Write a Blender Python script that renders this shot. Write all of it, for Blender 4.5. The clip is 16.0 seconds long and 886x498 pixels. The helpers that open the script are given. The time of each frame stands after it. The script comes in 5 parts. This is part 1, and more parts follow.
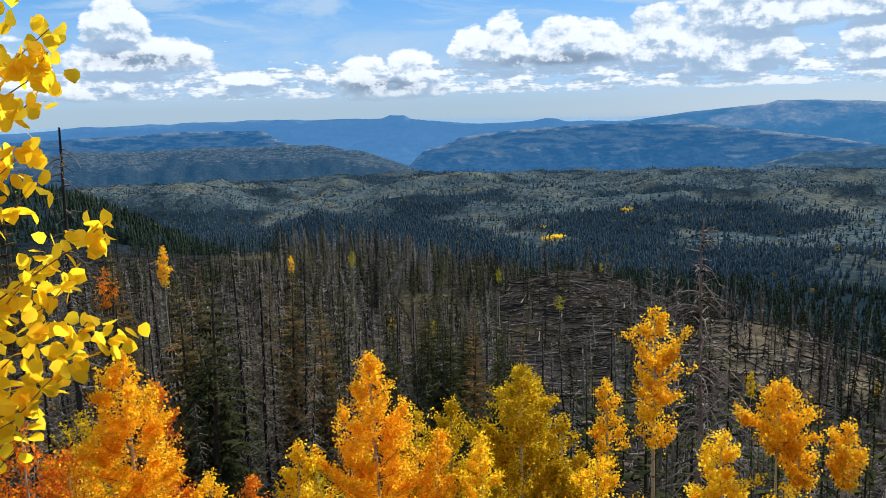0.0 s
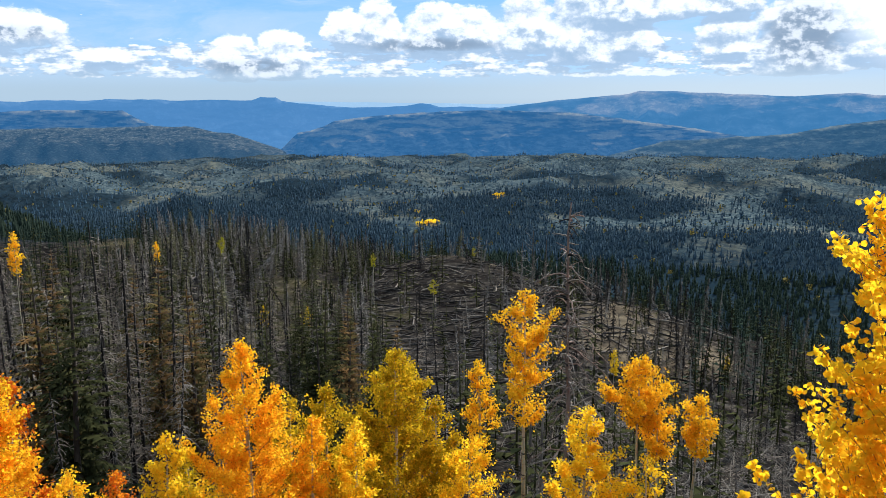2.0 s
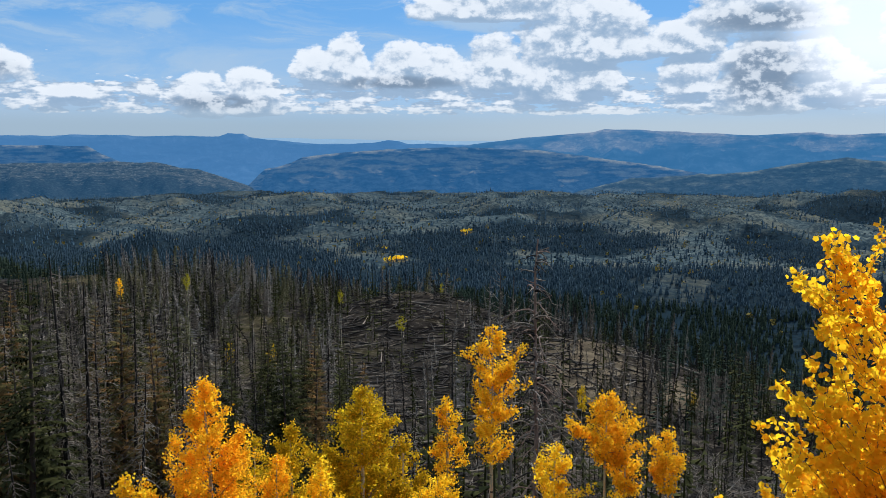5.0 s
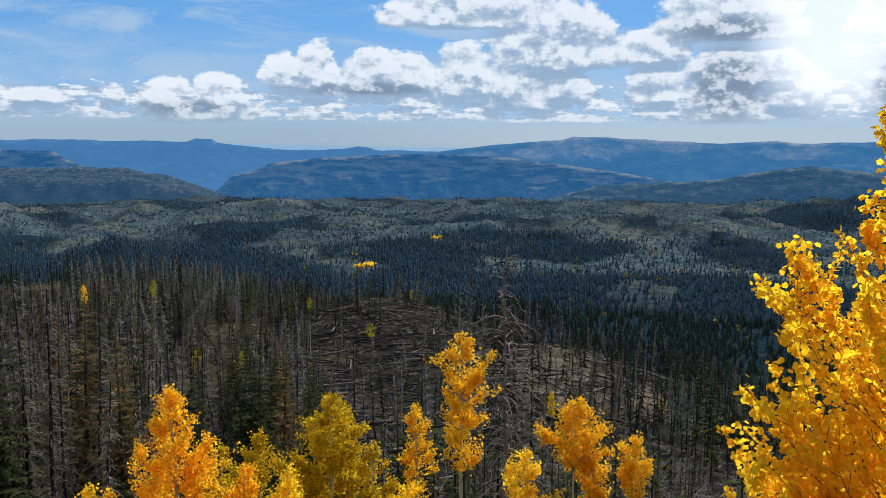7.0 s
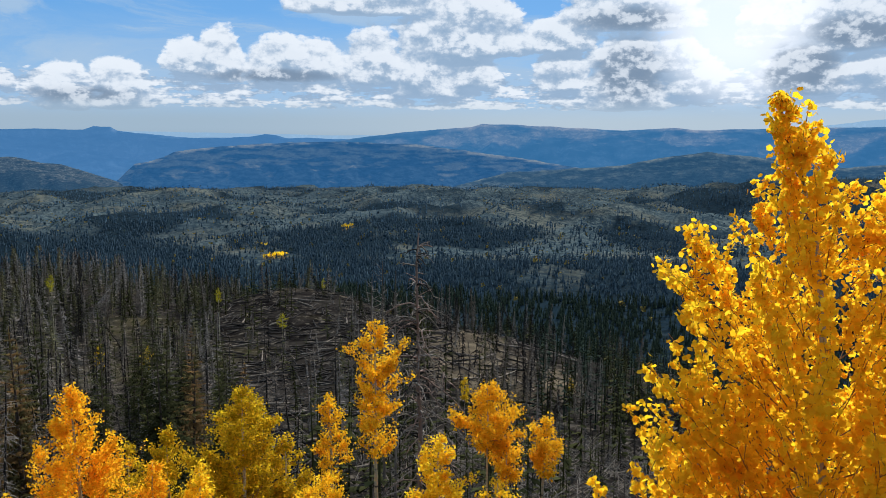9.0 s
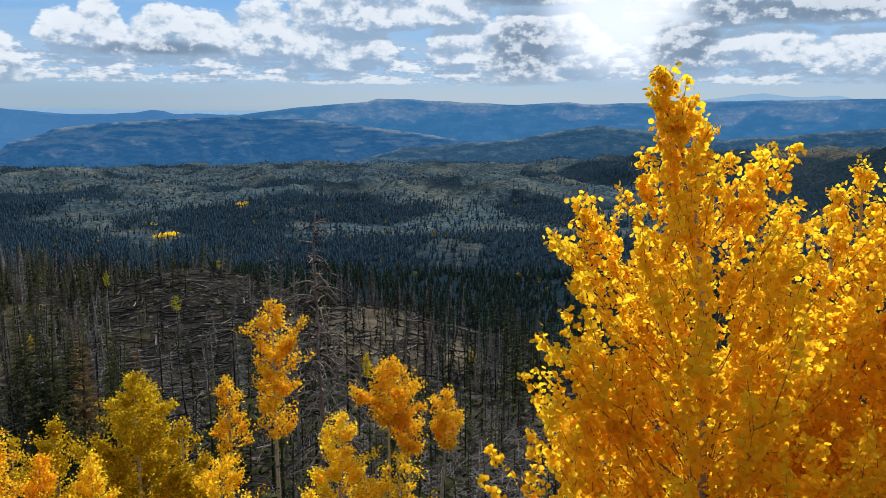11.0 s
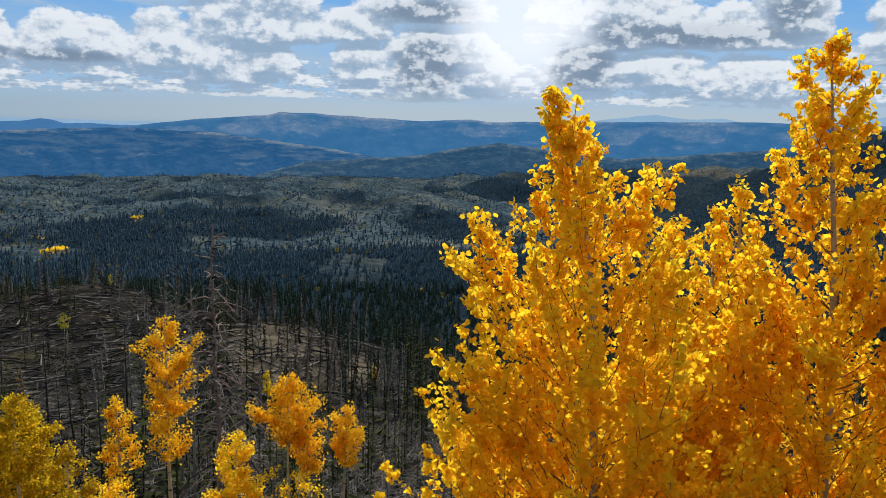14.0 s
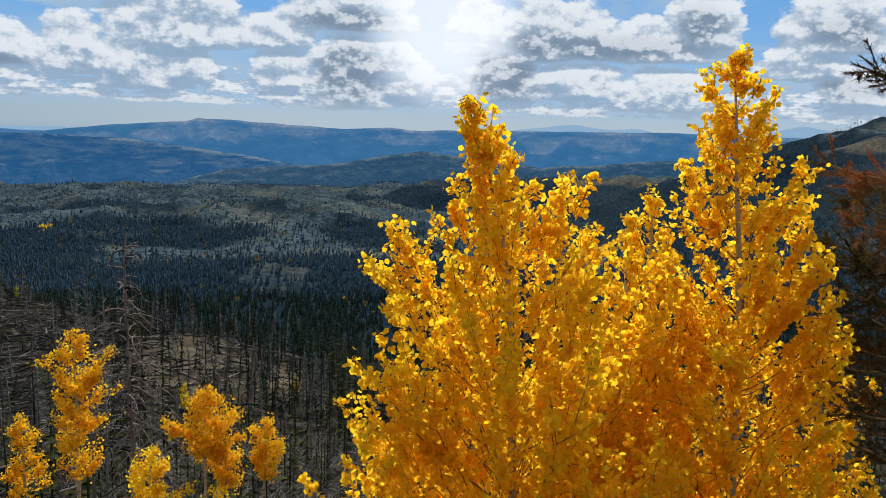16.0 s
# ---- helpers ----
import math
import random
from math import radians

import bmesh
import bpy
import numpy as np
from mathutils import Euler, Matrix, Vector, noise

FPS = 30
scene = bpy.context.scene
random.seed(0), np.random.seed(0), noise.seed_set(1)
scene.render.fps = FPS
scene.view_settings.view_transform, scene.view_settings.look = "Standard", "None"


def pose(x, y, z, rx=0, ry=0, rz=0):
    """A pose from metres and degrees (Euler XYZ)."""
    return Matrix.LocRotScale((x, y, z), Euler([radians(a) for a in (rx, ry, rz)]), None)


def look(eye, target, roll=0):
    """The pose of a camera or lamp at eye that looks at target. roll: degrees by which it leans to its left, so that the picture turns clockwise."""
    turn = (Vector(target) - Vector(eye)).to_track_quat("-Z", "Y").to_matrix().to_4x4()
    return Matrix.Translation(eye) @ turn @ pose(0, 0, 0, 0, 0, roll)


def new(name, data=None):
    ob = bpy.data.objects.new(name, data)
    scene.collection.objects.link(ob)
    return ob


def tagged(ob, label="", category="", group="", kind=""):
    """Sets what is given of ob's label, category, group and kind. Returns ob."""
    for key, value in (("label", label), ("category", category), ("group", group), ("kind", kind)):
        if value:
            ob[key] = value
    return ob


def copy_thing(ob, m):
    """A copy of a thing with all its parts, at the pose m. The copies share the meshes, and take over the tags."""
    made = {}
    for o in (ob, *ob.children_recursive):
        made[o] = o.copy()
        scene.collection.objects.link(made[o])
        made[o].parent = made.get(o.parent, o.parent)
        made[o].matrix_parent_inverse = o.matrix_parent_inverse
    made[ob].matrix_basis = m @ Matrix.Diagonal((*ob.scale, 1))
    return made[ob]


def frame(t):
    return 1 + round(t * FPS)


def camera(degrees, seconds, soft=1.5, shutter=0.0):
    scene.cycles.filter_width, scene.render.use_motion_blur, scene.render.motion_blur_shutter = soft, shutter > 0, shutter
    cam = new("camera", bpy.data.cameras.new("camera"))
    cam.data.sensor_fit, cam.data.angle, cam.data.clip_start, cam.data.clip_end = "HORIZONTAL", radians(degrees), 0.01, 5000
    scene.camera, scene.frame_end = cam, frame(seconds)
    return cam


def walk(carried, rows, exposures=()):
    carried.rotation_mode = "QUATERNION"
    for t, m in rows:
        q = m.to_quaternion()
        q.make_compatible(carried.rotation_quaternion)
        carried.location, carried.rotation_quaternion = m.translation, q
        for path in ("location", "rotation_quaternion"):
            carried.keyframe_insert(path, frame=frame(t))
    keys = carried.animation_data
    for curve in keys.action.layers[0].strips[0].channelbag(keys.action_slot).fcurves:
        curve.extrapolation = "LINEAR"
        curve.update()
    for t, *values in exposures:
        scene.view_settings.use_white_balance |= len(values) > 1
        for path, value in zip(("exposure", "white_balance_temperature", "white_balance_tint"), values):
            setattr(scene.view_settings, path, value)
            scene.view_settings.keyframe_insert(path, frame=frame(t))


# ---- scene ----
EYE = 1.7                       # the lens above the ground where the camera stands
cam = camera(57.14, 16.0, soft=0.5)
# seconds, slide to the east, slide to the north, heading (clockwise from +y), pitch, roll
ROWS = [
    (0, 0.0000, -0.0000, 0.050, -9.465, -1.490),
    (0.5, 0.0018, -0.0008, 2.186, -9.821, -1.232),
    (1, 0.0036, -0.0017, 5.561, -10.413, -0.745),
    (1.5, 0.0054, -0.0025, 7.715, -10.631, -0.518),
    (2, 0.0072, -0.0034, 9.000, -10.657, -0.204),
    (2.5, 0.0091, -0.0042, 9.265, -10.480, -0.097),
    (3, 0.0109, -0.0051, 9.348, -9.933, -0.069),
    (3.5, 0.0127, -0.0059, 9.450, -9.508, -0.084),
    (4, 0.0145, -0.0068, 9.539, -8.957, -0.014),
    (4.5, 0.0163, -0.0076, 9.957, -8.455, -0.088),
    (5, 0.0181, -0.0085, 11.289, -8.110, 0.109),
    (7.5, 0.0251, -0.0117, 14.739, -7.622, 0.445),
    (8, 0.0270, -0.0126, 16.804, -7.954, 0.454),
    (8.5, 0.0294, -0.0137, 18.281, -8.193, 0.408),
    (9, 0.0326, -0.0152, 19.693, -8.467, 0.366),
    (9.5, 0.0369, -0.0172, 21.533, -8.896, 0.481),
    (10, 0.0424, -0.0198, 23.583, -9.286, 0.281),
    (10.2, 0.0449, -0.0210, 24.356, -9.540, 0.210),
    (12.5, 0.0761, -0.0355, 29.992, -9.859, 0.883),
    (13, 0.0822, -0.0384, 30.884, -9.299, 1.083),
    (13.5, 0.0882, -0.0412, 32.375, -9.146, 1.253),
    (14, 0.0942, -0.0440, 33.761, -8.993, 1.429),
    (14.5, 0.1001, -0.0467, 35.313, -8.839, 1.514),
    (15, 0.1060, -0.0495, 36.594, -8.634, 1.536),
    (15.5, 0.1119, -0.0522, 37.793, -8.416, 1.823),
    (16, 0.1178, -0.0550, 39.241, -8.265, 1.942),
]
walk(cam, [(t, pose(x, y, EYE, 90 + p, 0, -h) @ pose(0, 0, 0, 0, 0, r)) for t, x, y, h, p, r in ROWS],
     exposures=[(0.0, 0.16, 6080, 10), (1.0, 0.30, 6000, 10), (2.5, 0.33, 6020, 10), (4.0, 0.14, 6030, 10), (5.0, -0.04, 5980, 10), (8.5, -0.08, 6000, 10),
                (10.0, -0.06, 6020, 10), (13.0, -0.14, 6120, 10), (16.0, -0.18, 6150, 10)])

# ---------------------------------------------------------------- world and sun
SUN_AZ, SUN_EL = 40.0, 37.0     # heading and height of the sun, in degrees


class Tree:
    """A short hand for building shader nodes."""

    def __init__(self, tree):
        self.t = tree
        tree.nodes.clear()

    def node(self, kind, **props):
        n = self.t.nodes.new(kind)
        for k, v in props.items():
            setattr(n, k, v)
        return n

    def plug(self, socket, value):
        if isinstance(value, bpy.types.NodeSocket):
            self.t.links.new(value, socket)
        elif value is not None:
            socket.default_value = value

    def calc(self, op, a, b=None, c=None, clamp=False):
        n = self.node("ShaderNodeMath", operation=op, use_clamp=clamp)
        for s, v in zip(n.inputs, (a, b, c)):
            self.plug(s, v)
        return n.outputs[0]

    def vec(self, op, a, b=None, c=None, out=0):
        n = self.node("ShaderNodeVectorMath", operation=op)
        for s, v in zip(n.inputs, (a, b, c)):
            self.plug(s, v)
        return n.outputs[out]

    def mix(self, f, a, b, blend="MIX"):
        n = self.node("ShaderNodeMix", data_type="RGBA", blend_type=blend)
        self.plug(n.inputs[0], f), self.plug(n.inputs[6], a), self.plug(n.inputs[7], b)
        return n.outputs[2]

    def ramp(self, v, lo, hi, a=0.0, b=1.0, smooth=True):
        n = self.node("ShaderNodeMapRange", interpolation_type="SMOOTHSTEP" if smooth else "LINEAR")
        for s, x in zip(n.inputs, (v, lo, hi, a, b)):
            self.plug(s, x)
        return n.outputs[0]

    def noise(self, vector, scale, detail=4.0, rough=0.55, distort=0.0, out=0):
        n = self.node("ShaderNodeTexNoise")
        self.plug(n.inputs["Vector"], vector)
        n.inputs["Scale"].default_value, n.inputs["Detail"].default_value = scale, detail
        n.inputs["Roughness"].default_value, n.inputs["Distortion"].default_value = rough, distort
        return n.outputs[out]

    def xyz(self, x, y, z=0.0):
        n = self.node("ShaderNodeCombineXYZ")
        for s, v in zip(n.inputs, (x, y, z)):
            self.plug(s, v)
        return n.outputs[0]


# cumulus: heading, height of the flat base, half width, height (degrees)
CLOUDS = [(-19.5, 3.4, 4.6, 2.2), (-20.9, 5.2, 2.3, 2.5), (-23.5, 1.7, 1.1, 1.2), (-21.2, 1.8, 1.3, 1.3), (-12.8, 2.4, 2.4, 0.8),
          (-8.5, 2.7, 1.0, 0.8), (-5.1, 1.4, 2.0, 2.6), (-1.7, 1.5, 2.1, 2.9), (2.5, 3.8, 1.7, 1.9), (4.7, 3.3, 1.9, 3.1), (9.4, 3.4, 4.0, 2.6),
          (14.8, 3.2, 2.5, 3.5), (18.6, 2.4, 3.1, 4.3), (21.7, 3.1, 2.3, 2.4), (27.1, 5.5, 3.1, 1.9), (27.9, 2.9, 2.0, 2.6), (14.6, 7.9, 5.7, 2.7),
          (21.0, 5.1, 4.5, 4.7), (32.0, 6.8, 4.8, 3.1), (32.1, 1.6, 3.1, 5.4), (35.4, 4.1, 1.9, 2.3), (36.9, 2.5, 2.6, 2.3), (41.1, 5.5, 1.9, 1.8),
          (45.2, 5.2, 3.4, 4.2), (42.9, 2.5, 3.2, 2.8), (46.7, 3.6, 2.1, 1.1), (41.3, 6.8, 2.2, 2.1), (47.0, 5.5, 4.5, 3.4), (52.5, 5.3, 5.9, 2.4),
          (56.0, 6.1, 2.5, 3.8), (43.0, 2.7, 3.0, 3.5), (48.2, 2.9, 3.6, 2.1), (53.8, 2.1, 3.4, 2.5), (63.8, 5.8, 3.4, 4.2), (65.5, 2.7, 2.7, 1.9),
          (62.3, 4.3, 2.7, 2.6), (74.0, 4.7, 6.9, 4.3), (74.0, 2.7, 4.9, 2.1), (-32.9, 3.2, 6.4, 2.9), (-30.4, 1.7, 6.2, 1.5)]

# the thick grey parts: heading, height, half width, half height
DECKS = [(-19.5, 3.9, 4.4, 0.6), (-4.0, 2.0, 3.4, 0.6), (32.2, 7.2, 4.2, 0.9), (32.3, 3.8, 2.7, 2.5), (45.7, 6.0, 2.8, 1.2), (50.1, 5.9, 8.0, 1.0), (56.0, 7.3, 1.9, 1.6), (64.8, 6.9, 2.8, 1.2),
          (65.5, 3.5, 2.5, 0.9), (8.1, 3.4, 5.0, 0.5), (43.0, 4.1, 2.8, 1.5), (74.1, 6.3, 6.4, 1.4), (42.8, 3.5, 2.8, 1.3)]


def make_world():
    world = bpy.data.worlds.new("sky")
    world.use_nodes = True
    scene.world = world
    t = Tree(world.node_tree)
    sky = t.node("ShaderNodeTexSky", sky_type="NISHITA", sun_disc=False)
    sky.sun_elevation, sky.sun_rotation = radians(SUN_EL), radians(SUN_AZ)
    sky.altitude, sky.air_density, sky.dust_density, sky.ozone_density = 2500, 1.0, 0.6, 1.5
    way = t.node("ShaderNodeTexCoord").outputs["Generated"]
    sep = t.node("ShaderNodeSeparateXYZ")
    t.plug(sep.inputs[0], way)
    az = t.calc("MULTIPLY", t.calc("ARCTAN2", sep.outputs[0], sep.outputs[1]), 57.2958)
    el = t.calc("MULTIPLY", t.calc("ARCSINE", sep.outputs[2]), 57.2958)
    wob = t.noise(t.xyz(t.calc("MULTIPLY", az, 0.6), t.calc("MULTIPLY", el, 1.0)), 1.0, 4, 0.6, out=1)
    wob = t.vec("MULTIPLY", t.vec("SUBTRACT", wob, (0.5, 0.5, 0.5)), (1.8, 0.55, 0.30))

    def billow(p, scale, detail):
        """Round bulging heaps: 1 in the middle of a bulge, 0 in the creases."""
        n = t.node("ShaderNodeTexVoronoi", voronoi_dimensions="2D", normalize=True)
        t.plug(n.inputs["Vector"], p)
        n.inputs["Scale"].default_value, n.inputs["Detail"].default_value = scale, detail
        n.inputs["Roughness"].default_value, n.inputs["Lacunarity"].default_value = 0.55, 2.3
        return t.calc("SUBTRACT", 1.0, n.outputs["Distance"])

    def heap(lift, side):
        """How thick the cumulus stands in the direction moved by these degrees."""
        x, y = t.calc("ADD", az, side), t.calc("ADD", el, lift)
        p = t.xyz(x, y)
        q = t.vec("ADD", t.xyz(x, y, y), wob)
        best = None
        for a, e, wa, h in CLOUDS:
            # a rounded top over a flat base
            d = t.vec("MULTIPLY_ADD", q, (1 / wa, 1 / h, -1 / 0.45), (-a / wa, -e / h, e / 0.45))
            d = t.vec("MAXIMUM", d, (-99.0, 0.0, 0.0))
            v = t.calc("SUBTRACT", 1.0, t.vec("DOT_PRODUCT", d, d, out=1))
            best = v if best is None else t.calc("SMOOTH_MAX", best, v, 0.15)
        best = t.calc("MAXIMUM", best, -1.3)
        # the sky goes on with the same heaps above
        high = t.noise(t.vec("MULTIPLY", p, (0.06, 0.09, 0)), 1.0, 3, 0.5)
        above = t.calc("MULTIPLY", t.ramp(el, 10.5, 15.0), t.calc("MULTIPLY_ADD", high, 5.0, -2.3))
        best = t.calc("MAXIMUM", best, t.calc("ADD", above, t.ramp(el, 10.5, 15.0, -1.5, 0.0)))
        puff = t.noise(t.vec("MULTIPLY", p, (0.40, 0.68, 0)), 1.0, 6, 0.53)
        bulge = billow(t.vec("MULTIPLY", t.vec("MULTIPLY_ADD", wob, (0.35, 0.7, 0), p), (0.62, 0.88, 0)), 1.0, 3.0)
        v = t.calc("ADD", t.calc("MULTIPLY_ADD", best, 0.85, 0.08), t.calc("MULTIPLY_ADD", puff, 1.5, -0.75))
        v = t.calc("ADD", v, t.calc("MULTIPLY_ADD", bulge, 0.75, -0.45))
        # rows of small flat clouds over the horizon
        low = t.noise(t.vec("MULTIPLY", p, (0.30, 1.7, 0)), 1.0, 5, 0.6)
        small = billow(t.vec("MULTIPLY", p, (1.3, 2.6, 0)), 1.0, 1.0)
        belt = t.calc("MULTIPLY", t.ramp(el, 0.9, 1.5), t.ramp(el, 4.4, 2.8))
        low = t.calc("ADD", t.calc("MULTIPLY_ADD", low, 2.6, -1.20), t.calc("MULTIPLY_ADD", belt, 1.0, -0.9))
        low = t.calc("ADD", low, t.calc("MULTIPLY_ADD", small, 0.9, -0.55))
        return t.calc("MAXIMUM", v, low)

    here, up = heap(0.0, 0.0), heap(0.62, 0.10)
    cover = t.ramp(here, -0.04, 0.22)
    curl = billow(t.vec("MULTIPLY_ADD", wob, (0.4, 0.8, 0), t.vec("MULTIPLY", t.xyz(az, el), (1.35, 1.8, 0))), 1.0, 2.0)
    lit = t.ramp(t.calc("ADD", t.calc("SUBTRACT", here, up), t.calc("MULTIPLY_ADD", curl, 0.75, -0.46)), -0.30, 0.46)
    thick = t.ramp(here, 0.25, 0.95)
    body = t.mix(lit, (0.36, 0.48, 0.62, 1), (0.90, 0.925, 0.94, 1))
    body = t.mix(t.calc("MULTIPLY", thick, t.ramp(lit, 0.3, 0.9, 0.62, 0.08)), body, (0.31, 0.43, 0.565, 1))
    here_at = t.vec("ADD", t.xyz(az, el), wob)
    deck = None
    for a, e, wa, we in DECKS:
        d = t.vec("MULTIPLY_ADD", here_at, (1 / wa, 1 / we, 0), (-a / wa, -e / we, 0))
        v = t.ramp(t.vec("LENGTH", d, out=1), 1.25, 0.35)
        deck = v if deck is None else t.calc("MAXIMUM", deck, v)
    grey = t.calc("MULTIPLY", deck, t.ramp(here, 0.10, 0.55, 0.0, 0.85))
    body = t.mix(t.calc("MULTIPLY", grey, t.ramp(lit, 0.45, 1.0, 1.0, 0.25)), body, (0.215, 0.285, 0.375, 1))
    # brighter towards the sun that stands over the gap
    sun = Vector((math.sin(radians(SUN_AZ - 1.0)), math.cos(radians(SUN_AZ - 1.0)), 0.125)).normalized()
    toward = t.vec("DOT_PRODUCT", way, tuple(sun), out=1)
    near = t.ramp(toward, 0.9940, 0.9996)
    blue = t.vec("SCALE", sky.outputs[0], None)
    blue.node.inputs["Scale"].default_value = 0.085
    blue = t.mix(0.6, blue, (0.085, 0.39, 0.84, 1))
    wisp = t.noise(t.vec("MULTIPLY", t.vec("ADD", t.xyz(az, el), wob), (0.09, 0.42, 0)), 1.0, 7, 0.62, 0.8)
    veil = t.calc("MAXIMUM", t.ramp(wisp, 0.44, 0.66, 0.05, 0.9), t.calc("MULTIPLY", t.ramp(el, 8.5, 3.5, 0.0, 1.0), t.ramp(wisp, 0.32, 0.62, 0.35, 1.0)))
    blue = t.mix(veil, blue, (0.43, 0.58, 0.74, 1))
    full = t.mix(cover, blue, body)
    glare = t.calc("MULTIPLY", near, t.ramp(t.calc("MULTIPLY", grey, cover), 0.0, 0.9, 0.75, 0.15))
    full = t.mix(glare, full, (1.2, 1.2, 1.2, 1))
    haze = t.ramp(el, 2.2, 0.3)
    full = t.mix(t.calc("MULTIPLY", haze, 0.88), full, t.mix(t.ramp(az, 0.0, 30.0), (0.39, 0.49, 0.56, 1), (0.53, 0.61, 0.65, 1)))
    full = t.mix(t.ramp(el, 0.0, -3.0), full, (0.10, 0.12, 0.14, 1))
    bg = t.node("ShaderNodeBackground")
    t.plug(bg.inputs[0], full)
    bg.inputs[1].default_value = 1.0
    out = t.node("ShaderNodeOutputWorld")
    t.plug(out.inputs[0], bg.outputs[0])


make_world()
sun_data = bpy.data.lights.new("sun", "SUN")
sun_data.energy, sun_data.angle, sun_data.color = 5.0, radians(0.6), (1.0, 0.93, 0.82)
sun = new("sun", sun_data)
sun.matrix_world = look((1000 * math.sin(radians(SUN_AZ)), 1000 * math.cos(radians(SUN_AZ)), 1000 * math.tan(radians(SUN_EL))), (0, 0, 0))


# ---------------------------------------------------------------- materials
def surface(name, build):
    m = bpy.data.materials.new(name)
    m.use_nodes = True
    t = Tree(m.node_tree)
    out = t.node("ShaderNodeOutputMaterial")
    t.plug(out.inputs[0], build(t))
    return m


def matte(t, colour, rough=0.9, bump=None, strength=0.3, distance=0.05, gloss=0.15):
    b = t.node("ShaderNodeBsdfPrincipled")
    t.plug(b.inputs["Base Color"], colour)
    b.inputs["Roughness"].default_value = rough
    b.inputs["Specular IOR Level"].default_value = gloss
    if bump is not None:
        n = t.node("ShaderNodeBump")
        n.inputs["Strength"].default_value, n.inputs["Distance"].default_value = strength, distance
        t.plug(n.inputs["Height"], bump)
        t.plug(b.inputs["Normal"], n.outputs[0])
    return b.outputs[0]


def place(t):
    return t.node("ShaderNodeNewGeometry").outputs["Position"]


def chance(t):
    """A number for each piece: by its object and by its island."""
    a = t.node("ShaderNodeObjectInfo").outputs["Random"]
    b = t.node("ShaderNodeNewGeometry").outputs["Random Per Island"]
    return t.calc("FRACT", t.calc("ADD", a, b))


def leaf_material(name, dark, mid, bright, glow=0.78):
    def build(t):
        r = chance(t)
        col = t.mix(t.ramp(r, 0.0, 0.5), dark + (1,), mid + (1,))
        col = t.mix(t.ramp(r, 0.5, 1.0), col, bright + (1,))
        patch = t.noise(place(t), 1.6, 3)
        col = t.mix(t.ramp(patch, 0.4, 0.75, 0.0, 0.15), col, dark + (1,))
        d = matte(t, col, 0.7, gloss=0.05)
        tr = t.node("ShaderNodeBsdfTranslucent")
        t.plug(tr.inputs[0], col)
        m = t.node("ShaderNodeMixShader")
        m.inputs[0].default_value = glow
        t.plug(m.inputs[1], d), t.plug(m.inputs[2], tr.outputs[0])
        return m.outputs[0]
    return surface(name, build)


def bark_material(name, a, b, scale=6.0, marks=None):
    def build(t):
        p = t.vec("MULTIPLY", place(t), (1, 1, 0.25))
        n = t.noise(p, scale, 6, 0.65)
        col = t.mix(t.ramp(n, 0.3, 0.7), a + (1,), b + (1,))
        col = t.mix(t.ramp(chance(t), 0, 1, 0, 0.45), col, tuple(x * 0.5 for x in a) + (1,))
        if marks:
            k = t.noise(t.vec("MULTIPLY", place(t), (3, 3, 14)), 2.2, 3, 0.6)
            col = t.mix(t.ramp(k, 0.60, 0.66), col, marks + (1,))
        return matte(t, col, 0.9, n, 0.5, 0.01)
    return surface(name, build)


def needle_material(name, a, b, c=None):
    def build(t):
        r = chance(t)
        n = t.noise(place(t), 0.5, 4)
        col = t.mix(t.ramp(n, 0.3, 0.7), a + (1,), b + (1,))
        col = t.mix(t.ramp(r, 0.1, 1.0, 0, 0.6), col, tuple(x * 1.6 for x in b) + (1,))
        if c:
            col = t.mix(t.ramp(t.noise(place(t), 1.1, 2), 0.42, 0.56), col, c + (1,))
        return matte(t, col, 0.9, gloss=0.0)
    return surface(name, build)


M_ASPEN_BARK = bark_material("aspen_bark", (0.42, 0.36, 0.24), (0.60, 0.53, 0.38), 9.0, (0.07, 0.06, 0.05))
M_TWIG = bark_material("twig_bark", (0.22, 0.12, 0.05), (0.38, 0.22, 0.09), 20.0)
M_DEAD = bark_material("dead_wood", (0.17, 0.145, 0.118), (0.42, 0.36, 0.30), 3.0)
M_DEAD_DARK = bark_material("charred_wood", (0.015, 0.013, 0.012), (0.058, 0.049, 0.042), 3.0)
M_DEAD_BROWN = bark_material("brown_dead_wood", (0.12, 0.096, 0.076), (0.31, 0.255, 0.20), 3.0)
M_DEAD_RED = bark_material("weathered_reddish_wood", (0.20, 0.125, 0.09), (0.40, 0.28, 0.22), 5.0)
M_CONIFER_BARK = bark_material("conifer_bark", (0.06, 0.045, 0.035), (0.13, 0.10, 0.08), 4.0)
M_NEEDLE = needle_material("spruce_needles", (0.018, 0.020, 0.009), (0.044, 0.045, 0.018))
M_NEEDLE_OLIVE = needle_material("olive_spruce_needles", (0.035, 0.032, 0.013), (0.080, 0.068, 0.026), (0.13, 0.075, 0.03))
# Air haze is put into these far needles as a bluish base colour.
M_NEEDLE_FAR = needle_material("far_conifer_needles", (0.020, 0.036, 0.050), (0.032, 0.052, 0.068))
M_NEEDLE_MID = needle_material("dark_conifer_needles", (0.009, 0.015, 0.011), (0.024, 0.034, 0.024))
# Farther still: more blue haze in the needle and grey-green scrub colours.
M_NEEDLE_HAZE = needle_material("hazed_far_needles", (0.026, 0.048, 0.072), (0.052, 0.086, 0.112))
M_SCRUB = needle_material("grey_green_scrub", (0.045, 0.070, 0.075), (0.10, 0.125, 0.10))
M_SCRUB_DULL = needle_material("yellowing_scrub", (0.15, 0.125, 0.04), (0.27, 0.20, 0.055))
